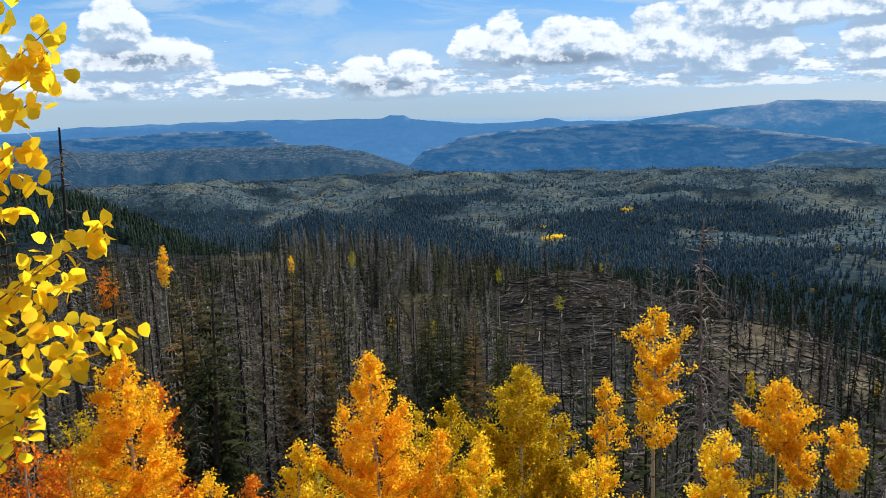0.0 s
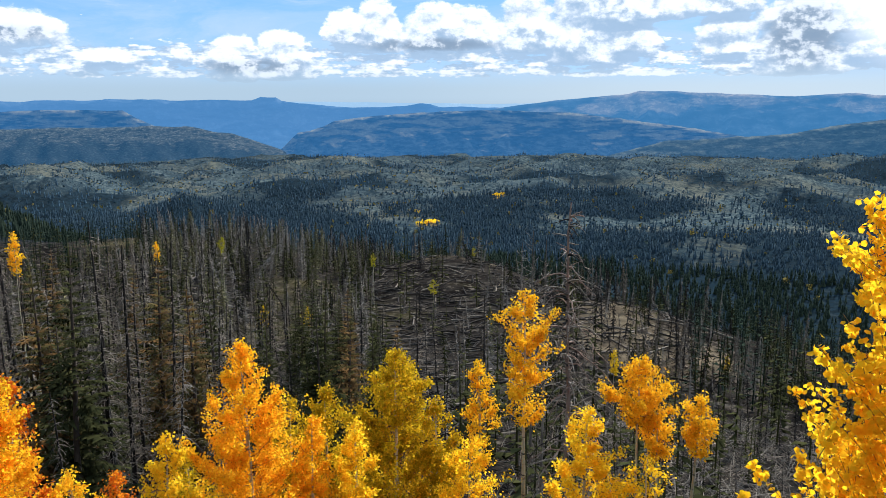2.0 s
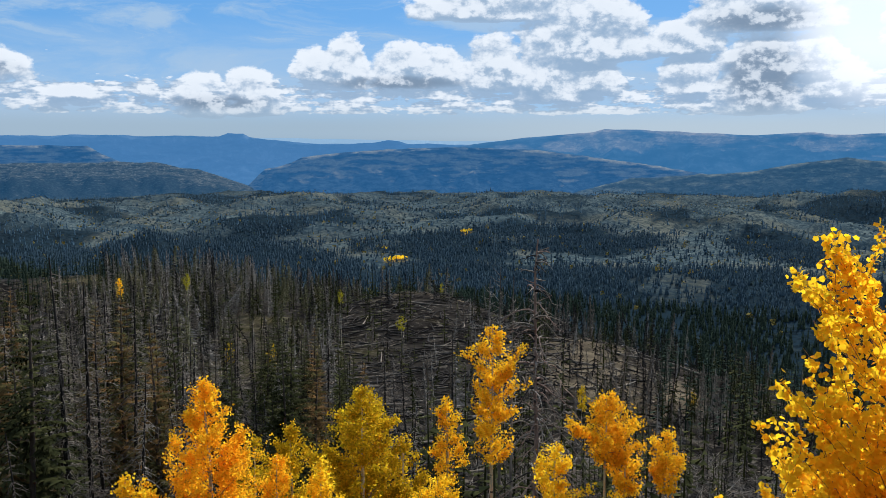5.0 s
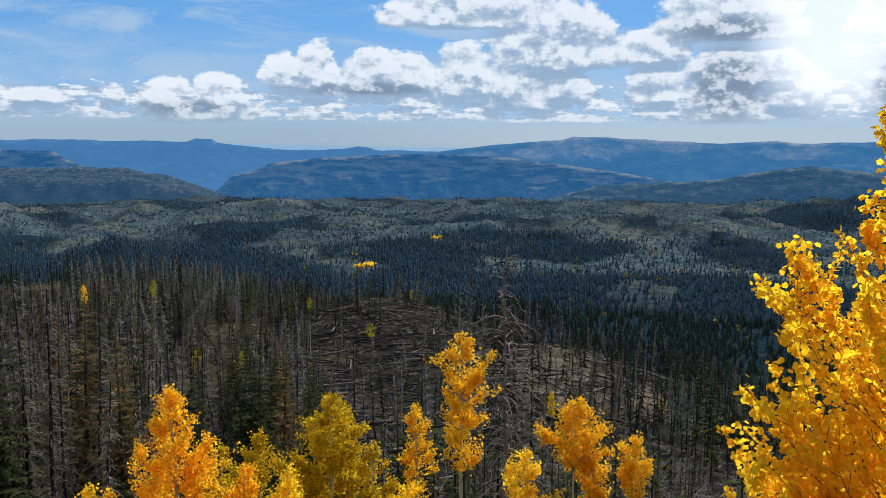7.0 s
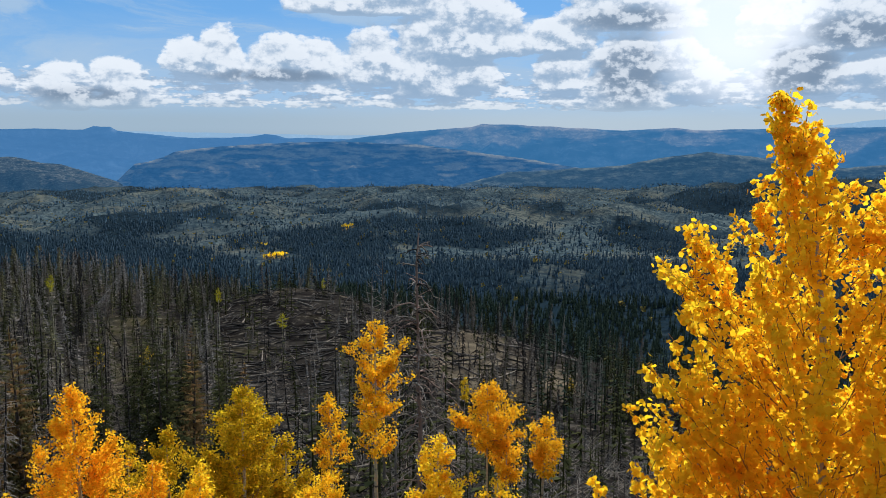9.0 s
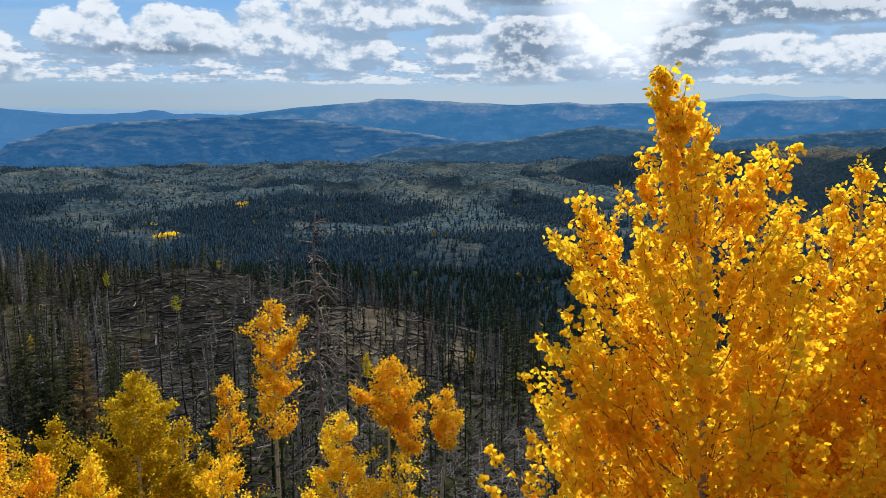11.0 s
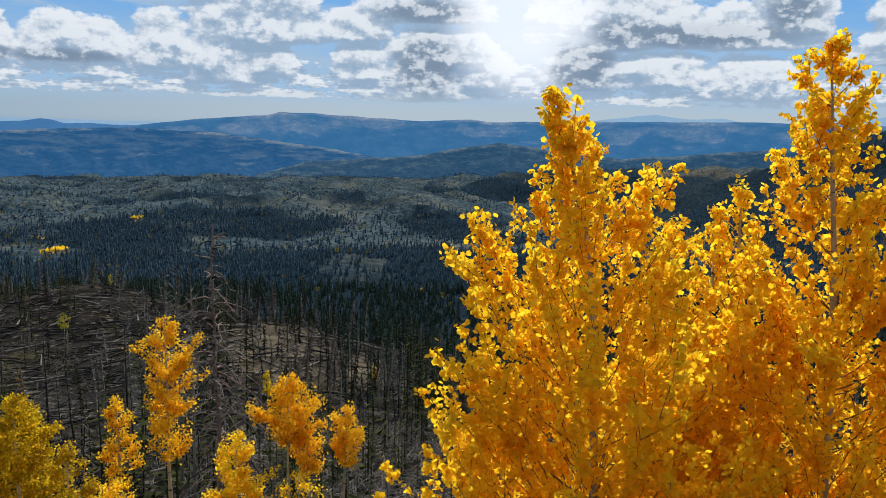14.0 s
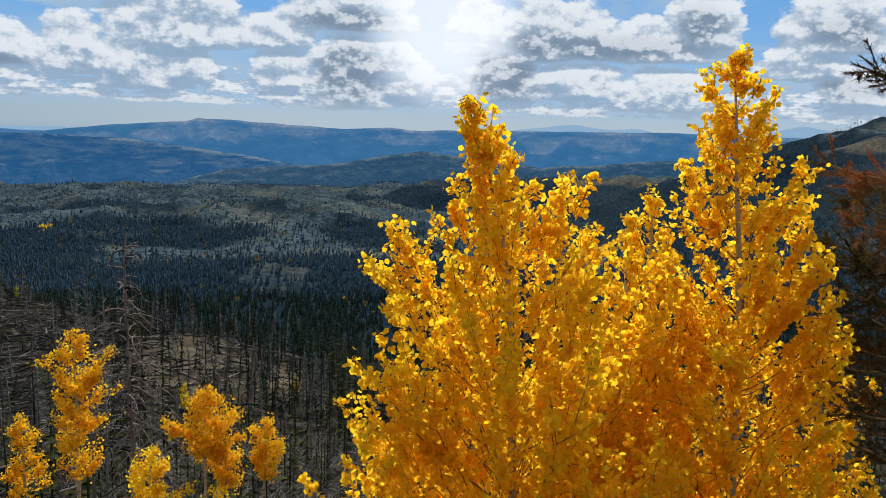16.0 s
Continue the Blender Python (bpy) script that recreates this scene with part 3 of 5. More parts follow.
def leaf_shape(fine):
    """A broad heart-shaped leaf of width one, folded along its midrib."""
    if fine:
        rim = [(0, 0), (0.36, 0.04), (0.52, 0.34), (0.42, 0.68), (0, 1.02), (-0.42, 0.68), (-0.52, 0.34), (-0.36, 0.04)]
        v = [(x, y, 0.16 * abs(x) - 0.08 * y * y) for x, y in rim] + [(0, 0.45, -0.02)]
        return np.array(v), np.array([(8, i, (i + 1) % 8) for i in range(8)])
    rim = [(0, 0), (0.5, 0.35), (0.3, 0.92), (-0.3, 0.92), (-0.5, 0.35)]
    return np.array([(x, y, 0.25 * abs(x)) for x, y in rim]), np.array([(0, 1, 2), (0, 2, 3), (0, 3, 4)])


LEAF_FINE, LEAF_PLAIN = leaf_shape(True), leaf_shape(False)
LEAF_SMALL = np.array([(0, 0, 0), (0.5, 0.45, 0.14), (0, 1.0, 0), (-0.5, 0.45, 0.14)]), np.array([(0, 1, 2), (0, 2, 3)])


def leaf_frames(n, rng):
    """Turns of hanging, fluttering leaves: n x 3 x 3, columns across, along and out."""
    along = unit(np.stack([rng.normal(0, 0.75, n), rng.normal(0, 0.75, n), rng.normal(-0.45, 0.6, n)], -1))
    out = unit(np.cross(along, unit(rng.normal(size=(n, 3)))))
    return np.stack([np.cross(along, out), along, out], -1)


def leaves(at, size, frames, proto):
    v, f = proto
    p = np.einsum("nij,kj->nki", frames, v) * size[:, None, None] + at[:, None]
    return p.reshape(-1, 3), (f[None] + (np.arange(len(at)) * len(v))[:, None, None]).reshape(-1, 3)


def bend(start, way, length, lift, n, rng, wander=0.08):
    """A line of n points that starts out along way and bends up (or, below 0, down) by lift."""
    s = np.linspace(0, 1, n)[:, None]
    p = start + length * s * way + length * lift * s ** 2 * np.array([0, 0, 1.0])
    return p + np.cumsum(rng.normal(0, wander * length / n, (n, 3)), 0) * (s > 0)


def aspen_shape(H, shape, n_limb, n_leaf, leaf, rng, lean=(0.0, 0.0), trunk_r=None, tuft=0.5, bow=1.3):
    """Trunk, limbs and leaf places of an aspen H tall. shape: half widths of the crown at depths below the tip, (depth, half width)."""
    s = np.linspace(0, 1, 14)
    wob = np.cumsum(rng.normal(0, 0.005 * H / 3, (14, 2)), 0) * s[:, None]
    axis = np.c_[s[:, None] ** bow * np.array(lean) + wob, s * H]
    r0 = trunk_r or 0.010 * H
    trunk = tube(axis, r0 * (1 - s) ** 0.75 + 0.004, 8)
    depths, widths = [d for d, _ in shape], [w for _, w in shape]
    boughs, where, weight = [], [], []
    for i in range(n_limb):
        limbs = []
        d = depths[-1] * (i + rng.random()) / n_limb
        a = i * 2.399 + rng.normal(0, 0.4)
        w = max(0.03, np.interp(d, depths, widths) - 0.05) * (rng.uniform(0.70, 1.08) if tuft < 0.7 else rng.uniform(0.45, 1.22))
        share = rng.uniform(0.6, 1.3) if tuft < 0.7 else rng.uniform(0.2, 1.0) ** 1.5 * 2
        end = H - d * 0.98
        low = max(end - w * (rng.uniform(0.8, 1.7) if tuft < 0.7 else rng.uniform(0.35, 1.1)), H - depths[-1] - 0.3, 0.15)
        start = np.array([np.interp(low / H, s, axis[:, c]) for c in range(3)])
        q = np.linspace(0, 1, 7)[:, None]
        way = np.array([math.cos(a) * w, math.sin(a) * w, 0])
        line = start + way * q + np.array([0, 0, max(end - low, 0.02)]) * q ** 1.25 + np.cumsum(rng.normal(0, 0.012 * w, (7, 3)), 0) * (q > 0)
        limbs.append(tube(line, np.linspace(r0 * 0.09 * (0.4 + d / depths[-1]) + 0.002, 0.0012, 7), 4))
        for j in range(3 + int(6 * w / max(widths))):
            p = rng.uniform(0.3, 1.0)
            st = np.array([np.interp(p, q[:, 0], line[:, c]) for c in range(3)])
            tw = unit(unit(line[-1] - line[0]) + rng.normal(0, 0.55, 3) + np.array([0, 0, 0.35]))
            tl = bend(st, tw, w * rng.uniform(0.12, 0.34) + 0.05, 0.2, 3, rng)
            limbs.append(tube(tl, [0.0028, 0.0022, 0.001], 3))
            where.append(tl), weight.append(share * (np.linalg.norm(tl[-1] - tl[0]) + 0.04))
        boughs.append(limbs)
        where.append(line[1:]), weight.append(0.9 * share * np.linalg.norm(line[-1] - line[1]))
    top = axis[-2:]
    where.append(top), weight.append(np.linalg.norm(top[-1] - top[0]))
    weight = np.array(weight) / np.sum(weight)
    pick = rng.choice(len(where), n_leaf, p=weight)
    u = rng.random(n_leaf) ** 0.62
    if tuft < 0.7:
        u = np.clip((np.floor(u * 5) + 0.6) / 5 + rng.normal(0, 0.03, n_leaf), 0, 1)
    at = np.stack([[np.interp(x, np.linspace(0, 1, len(where[k])), where[k][:, c]) for c in range(3)] for k, x in zip(pick, u)])
    at = at + rng.normal(0, leaf * tuft, (n_leaf, 3))
    return trunk, boughs, at


LEAF_MESHES = {}


def aspen(az, r, tip_el, shape, material, label, n_limb=40, n_leaf=3500, leaf=0.05, near=0, seed=0, lean=0.0,
          name="aspen_tree", group="aspens on the slope", trunk_r=None, tuft=0.78, bow=1.3):
    """An aspen at a heading and distance, with its tip at the height tip_el (degrees) over the eye's level."""
    rng = np.random.default_rng(seed + 100)
    foot = spots(az, r)
    foot[2] -= 0.05
    H = EYE + r * math.tan(radians(tip_el)) - foot[2]
    side = np.array([math.cos(radians(az)), -math.sin(radians(az))]) * lean
    trunk, limbs, at = aspen_shape(H, shape, n_limb, n_leaf, leaf, rng, side, trunk_r, tuft, bow)
    thing = tagged(new(name), label, "tree", group)
    thing.matrix_world = Matrix.Translation(foot)
    part("trunk", mesh_of("aspen_trunk", [trunk], M_ASPEN_BARK, True), thing, "pale grey bark with dark scars")
    if r < 20:
        for b in limbs:
            part("branch", mesh_of("aspen_branch", b, M_TWIG), thing)
    else:
        tagged(part("bare_crown", mesh_of("aspen_branches", [c for b in limbs for c in b], M_TWIG), thing), kind="stuff")
    size = leaf * rng.uniform(0.75, 1.2, n_leaf)
    fr = leaf_frames(n_leaf, rng)
    part("crown", mesh_of("aspen_crown", [leaves(at[near:], size[near:], fr[near:], LEAF_PLAIN if near else LEAF_SMALL)], material), thing,
         "dense autumn leaves")
    if near:
        key = material.name
        if key not in LEAF_MESHES:
            LEAF_MESHES[key] = mesh_of("leaf", [LEAF_FINE], material)
        for p, s, m in zip(at[:near], size[:near], fr[:near]):
            part("leaf", LEAF_MESHES[key], thing, m=Matrix.LocRotScale(Vector(p), Matrix(m.tolist()).to_quaternion(), (s, s, s)))
    return thing


def conifer_shape(H, half, whorls, each, segs, rng, sparse=0.0, base=0.08, droop=-0.25):
    """Trunk and needle sprays of a spruce."""
    s = np.linspace(0, 1, 6)
    trunk = tube(np.c_[rng.normal(0, 0.004 * H, (6, 2)) * s[:, None], s * H], 0.013 * H * (1 - s) ** 0.9 + 0.01, 6)
    vs, fs, n = [], [], 0
    for i in range(whorls):
        k = (i + 0.5) / whorls
        h = (base + (1 - base) * k) * H
        reach = half * (1 - k) ** 0.8 * min(1, 0.55 + k * 2.5) + 0.03 * half
        for j in range(each):
            if rng.random() < sparse:
                continue
            a = rng.random() * 2 * np.pi
            L = reach * rng.uniform(0.6, 1.15)
            way = np.array([math.cos(a), math.sin(a), rng.uniform(-0.1, 0.25) + 0.3 * k])
            side = np.array([-math.sin(a), math.cos(a), 0])
            q = np.linspace(0.12, 1, segs + 1)
            line = np.array([0, 0, h]) + L * q[:, None] * way + np.array([0, 0, droop * L]) * q[:, None] ** 2
            for m in range(segs):
                w = L * (0.36 if segs < 5 else 0.22) * (1.1 - q[m]) * rng.uniform(0.7, 1.3) + 0.02 * half
                p0, p1 = line[m], line[m + 1]
                fwd = (p1 - p0) * rng.uniform(0.8, 1.5)
                sag = np.array([0, 0, -w * rng.uniform(0.1, 0.6)])
                vs += [p0, p1, p0 + fwd + side * w + sag, p0 + fwd - side * w + sag, p0 + fwd * 0.4 + sag * 2.2]
                fs += [(n, n + 1, n + 2), (n, n + 3, n + 1), (n, n + 4, n + 1)]
                n += 5
    vs += [(0.02 * half, 0, H * 0.93), (-0.02 * half, 0.02 * half, H * 0.93), (0, -0.02 * half, H * 0.93), (0, 0, H * 1.02)]
    fs += [(n, n + 1, n + 3), (n + 1, n + 2, n + 3), (n + 2, n, n + 3)]
    return trunk, (np.array(vs), np.array(fs))


def dead_shape(H, reach, count, rng, droop=-0.35, base=0.15, thick=0.011, twigs=0, segs=3, top=0.97, sides=3):
    """Trunk and bare branches of a dead conifer."""
    s = np.linspace(0, 1, 7)
    axis = np.c_[np.cumsum(rng.normal(0, 0.004 * H, (7, 2)), 0), s * H]
    trunk = tube(axis, thick * H * (1 - 0.9 * s) ** 0.85 + 0.006, 6)
    out = []
    for i in range(count):
        k = rng.uniform(base, top)
        L = reach * (1 - 0.75 * (k - base) / (1 - base)) * rng.uniform(0.35, 1.1)
        a = rng.random() * 2 * np.pi
        st = np.array([np.interp(k, s, axis[:, c]) for c in range(3)])
        way = np.array([math.cos(a), math.sin(a), rng.uniform(-0.2, 0.45)])
        line = bend(st, way, L, droop * rng.uniform(0.3, 1.4), segs + 1, rng, 0.12)
        tv, tf = tube(line, np.linspace(0.0016 * H + 0.004, 0.003, segs + 1), sides)
        out.append((tv, tris(tf)))
        for _ in range(twigs):
            q = rng.integers(1, segs + 1)
            a, b = line[q], line[q] + unit(way + rng.normal(0, 0.8, 3) + np.array([0, 0, -0.35])) * L * rng.uniform(0.2, 0.5)
            o = unit(np.cross(b - a, rng.normal(size=3))) * 0.012
            out.append((np.array([a - o, a + o, b]), np.array([(0, 1, 2)])))
    return trunk, lump(out)


def fuzzy_dead(H, reach, count, rng, droop=-0.4, base=0.1, width=0.05, girth=0.010):
    """Trunk and fine sharp branches of a dead spruce seen from afar."""
    trunk = tube([(0, 0, -0.5), (0.02 * rng.normal(), 0.02 * rng.normal(), H * 0.5), (0, 0, H)], [girth * H, 0.7 * girth * H, 0.2 * girth * H], 4)
    k = base + (0.98 - base) * rng.random(count) ** 0.8
    a = rng.random(count) * 2 * np.pi
    L = reach * (1.05 - k) * rng.uniform(0.4, 1.15, count) + 0.12
    way = np.stack([np.cos(a), np.sin(a), rng.normal(0.05, 0.22, count)], -1)
    root = np.stack([0 * k, 0 * k, k * H], -1)
    tip = root + way * L[:, None] + np.array([0, 0, 1.0]) * (droop * L * rng.uniform(0.3, 1.5, count))[:, None]
    side = np.stack([-np.sin(a) * 0.5, np.cos(a) * 0.5, np.ones(count)], -1) * width * 0.5
    v = np.stack([root - side, root + side, tip], 1).reshape(-1, 3)
    return trunk, (v, np.arange(count)[:, None] * 3 + [[0, 1, 2]])


def pair(name, label, category, group, trunk, crown, m_trunk, m_crown, crown_name, m, crown_label=""):
    thing = tagged(new(name), label, category, group)
    thing.matrix_world = m
    part("trunk", mesh_of(name + "_trunk", [trunk], m_trunk, True), thing)
    ob = part(crown_name, mesh_of(name + "_" + crown_name, [crown], m_crown), thing, crown_label)
    if crown_name == "bare_crown":
        tagged(ob, kind="stuff")
    return thing


# ---------------------------------------------------------------- aspens before the camera
GOLD = "golden-yellow young aspen with dense backlit leaves"
NEAR = "aspens near the camera"
aspen(46.6, 4.64, 2.1, [(0, 0.05), (0.15, 0.16), (0.36, 0.21), (0.5, 0.42), (0.7, 0.46), (0.78, 0.70), (0.92, 0.95), (1.4, 0.97), (2.0, 1.02), (2.4, 1.12), (3.3, 0.9)],
      M_LEAF_GOLD, GOLD, 195, 58000, 0.033, 290, 1, lean=-0.34, group=NEAR, trunk_r=0.035, tuft=0.5, bow=6.0)
aspen(61.7, 5.28, 5.5, [(0, 0.05), (0.11, 0.16), (0.27, 0.26), (0.46, 0.26), (0.62, 0.38), (0.94, 0.42), (1.07, 0.50), (1.45, 0.60), (1.7, 0.70), (2.3, 0.78), (2.7, 0.92), (4.3, 0.95)],
      M_LEAF_GOLD, "tall slender golden aspen with a pointed leafy top", 170, 50000, 0.033, 290, 2, lean=-0.19, group=NEAR, trunk_r=0.040, tuft=0.5, bow=4.4)
aspen(54.9, 5.7, -3.8, [(0, 0.04), (0.2, 0.12), (0.45, 0.22), (0.9, 0.52), (1.6, 0.75), (3.0, 0.75)], M_LEAF_YELLOW,
      "bright yellow aspen between two taller ones", 90, 16000, 0.033, 200, 3, group=NEAR, tuft=0.5)
aspen(53.0, 5.5, -5.4, [(0, 0.04), (0.2, 0.12), (0.5, 0.28), (1.2, 0.55), (2.6, 0.65)], M_LEAF_YELLOW, "small golden aspen among taller aspens", 60, 10000, 0.033, 150, 4,
      group=NEAR, tuft=0.5)
aspen(50.9, 5.6, -6.4, [(0, 0.04), (0.2, 0.12), (0.5, 0.26), (1.2, 0.50), (2.4, 0.6)], M_LEAF_YELLOW, "slim golden aspen crowded by taller aspens", 50, 7500, 0.033, 100, 8,
      group=NEAR, tuft=0.5)
aspen(39.8, 5.0, -19.5, [(0, 0.06), (0.3, 0.34), (0.8, 0.50), (1.6, 0.5)], M_LEAF_YELLOW, "low golden aspen at the foot of a taller one", 50, 6500, 0.033, 100, 5,
      group=NEAR, tuft=0.5)
aspen(66.0, 6.0, -11.0, [(0, 0.05), (0.3, 0.25), (0.9, 0.46), (2.4, 0.6)], M_LEAF_GOLD, GOLD, 60, 10000, 0.033, 100, 6, group=NEAR, tuft=0.5)
aspen(48.0, 8.5, -16.0, [(0, 0.1), (0.5, 0.6), (1.2, 0.9), (3.0, 1.0)], M_LEAF_YELLOW, "yellow aspen lower on the slope behind others", 67, 9600, 0.050, 0, 7)

# ---------------------------------------------------------------- aspens lower on the slope
aspen(-22.3, 11.5, -14.9, [(0, 0.05), (0.2, 0.22), (0.5, 0.46), (0.9, 0.62), (1.5, 0.80), (2.4, 0.92), (3.6, 1.0)], M_LEAF_ORANGE, "orange-gold aspen with a dense conical crown",
      87, 32300, 0.040, 0, 21, tuft=1.0)
aspen(-4.9, 12.5, -16.8, [(0, 0.05), (0.2, 0.24), (0.55, 0.40), (0.9, 0.50), (1.2, 0.82), (2.0, 1.08), (3.2, 1.15)], M_LEAF_ORANGE, "orange aspen with a ragged pointed crown",
      98, 36000, 0.040, 0, 22, lean=-0.10, tuft=1.0)
aspen(-0.9, 12.6, -22.0, [(0, 0.08), (0.3, 0.30), (0.8, 0.45), (2.4, 0.5)], M_LEAF_ORANGE, "small golden aspen beside a taller one", 42, 6800, 0.040, 0, 23, tuft=1.0)
aspen(5.6, 13.5, -17.9, [(0, 0.12), (0.2, 0.38), (0.45, 0.54), (0.8, 0.66), (1.1, 0.76), (1.7, 0.95), (3.2, 1.1)], M_LEAF_OLIVE, "olive-gold aspen with a broad rounded crown",
      112, 38000, 0.040, 0, 24, tuft=1.0)
aspen(0.6, 14.5, -20.0, [(0, 0.06), (0.25, 0.26), (0.8, 0.55), (2.4, 0.8)], M_LEAF_OLIVE, "low olive-yellow aspen thicket", 63, 11900, 0.040, 0, 25, tuft=1.0)
aspen(-2.2, 14.8, -20.8, [(0, 0.06), (0.25, 0.24), (0.8, 0.50), (2.4, 0.7)], M_LEAF_OLIVE, "low olive-yellow aspen thicket", 53, 9400, 0.040, 0, 35, tuft=1.0)
aspen(8.6, 13.2, -21.2, [(0, 0.06), (0.25, 0.24), (0.7, 0.40), (2.4, 0.6)], M_LEAF_OLIVE, "olive-gold aspen beside a broader one", 48, 7600, 0.040, 0, 36, tuft=1.0)
aspen(15.0, 12.5, -13.6, [(0, 0.06), (0.2, 0.26), (0.45, 0.46), (0.8, 0.50), (1.15, 0.34), (1.45, 0.36), (1.75, 0.58), (2.0, 0.30), (2.2, 0.12)], M_LEAF_AMBER,
      "slender open golden aspen with a bare pale trunk", 44, 6500, 0.040, 0, 26, trunk_r=0.055, tuft=0.95)
aspen(11.8, 13.5, -18.4, [(0, 0.07), (0.25, 0.20), (0.6, 0.30), (1.1, 0.30), (1.6, 0.22)], M_LEAF_AMBER, "thin sparse aspen sapling with few leaves", 28, 2400, 0.040, 0, 27, tuft=0.95)
aspen(23.3, 13.0, -18.1, [(0, 0.12), (0.2, 0.40), (0.4, 0.52), (0.7, 0.56), (0.95, 0.30), (1.1, 0.1)], M_LEAF_AMBER, "umbrella-topped golden aspen with forked pale trunk",
      36, 5800, 0.040, 0, 28, trunk_r=0.05, tuft=0.95)
aspen(26.6, 13.2, -20.1, [(0, 0.10), (0.2, 0.30), (0.45, 0.38), (0.85, 0.30), (1.0, 0.1)], M_LEAF_AMBER, "small golden aspen leaning out", 27, 3200, 0.040, 0, 29, lean=0.2, tuft=0.95)
aspen(24.8, 13.1, -21.4, [(0, 0.08), (0.2, 0.26), (0.5, 0.34), (0.8, 0.2)], M_LEAF_AMBER, "small golden aspen between two taller ones", 21, 2200, 0.040, 0, 37, tuft=0.95)
aspen(19.6, 12.2, -21.5, [(0, 0.10), (0.2, 0.34), (0.6, 0.56), (1.4, 0.66), (2.2, 0.7)], M_LEAF_YELLOW, "low yellow-green aspen bush", 44, 9400, 0.040, 0, 30, tuft=0.95)
aspen(-11.2, 11.5, -22.3, [(0, 0.05), (0.2, 0.20), (0.6, 0.38), (1.6, 0.5)], M_LEAF_YELLOW, "small yellow aspen sapling", 32, 3900, 0.040, 0, 31, tuft=0.95)
aspen(2.6, 11.5, -22.6, [(0, 0.05), (0.2, 0.18), (0.6, 0.32), (1.6, 0.42)], M_LEAF_YELLOW, "small golden aspen sapling", 32, 3900, 0.040, 0, 32, tuft=0.95)
aspen(11.0, 12.0, -24.0, [(0, 0.12), (0.2, 0.4), (0.6, 0.7), (1.6, 0.9)], M_LEAF_GOLD, "low golden aspen at the edge of the slope", 44, 6800, 0.040, 0, 33, tuft=1.0)
aspen(24.0, 11.8, -24.4, [(0, 0.12), (0.2, 0.36), (0.6, 0.65), (1.6, 0.9)], M_LEAF_GOLD, "low golden aspen at the edge of the slope", 40, 6000, 0.040, 0, 34, tuft=1.0)

# rusty and olive saplings round the foot of the first aspen
for i, (az, r, el, half, mat, text) in enumerate([
        (-28.6, 16, -18.6, 1.1, M_LEAF_RED, "red-orange autumn sapling on the slope"), (-26.3, 17, -20.6, 0.9, M_LEAF_RED, "red-orange autumn sapling on the slope"),
        (-25.4, 19, -18.4, 0.9, M_LEAF_OLIVE, "olive-yellow sapling beside red ones"), (-20.3, 14, -17.3, 0.45, M_LEAF_RED, "rusty red sapling behind a golden aspen"),
        (-17.2, 16, -23.4, 0.6, M_LEAF_ORANGE, "low orange sapling on the slope"), (-14.4, 17, -24.2, 0.6, M_LEAF_RED, "low rusty red sapling on the slope"),
        (-9.6, 18, -23.2, 0.7, M_LEAF_OLIVE, "low olive sapling on the slope")]):
    aspen(az, r, el, [(0, 0.1), (0.3, half * 0.45), (0.9, half * 0.85), (1.8, half), (3.0, half)], mat, text, 50, 6000, 0.055, 0, 500 + i, group="autumn saplings", tuft=1.0)


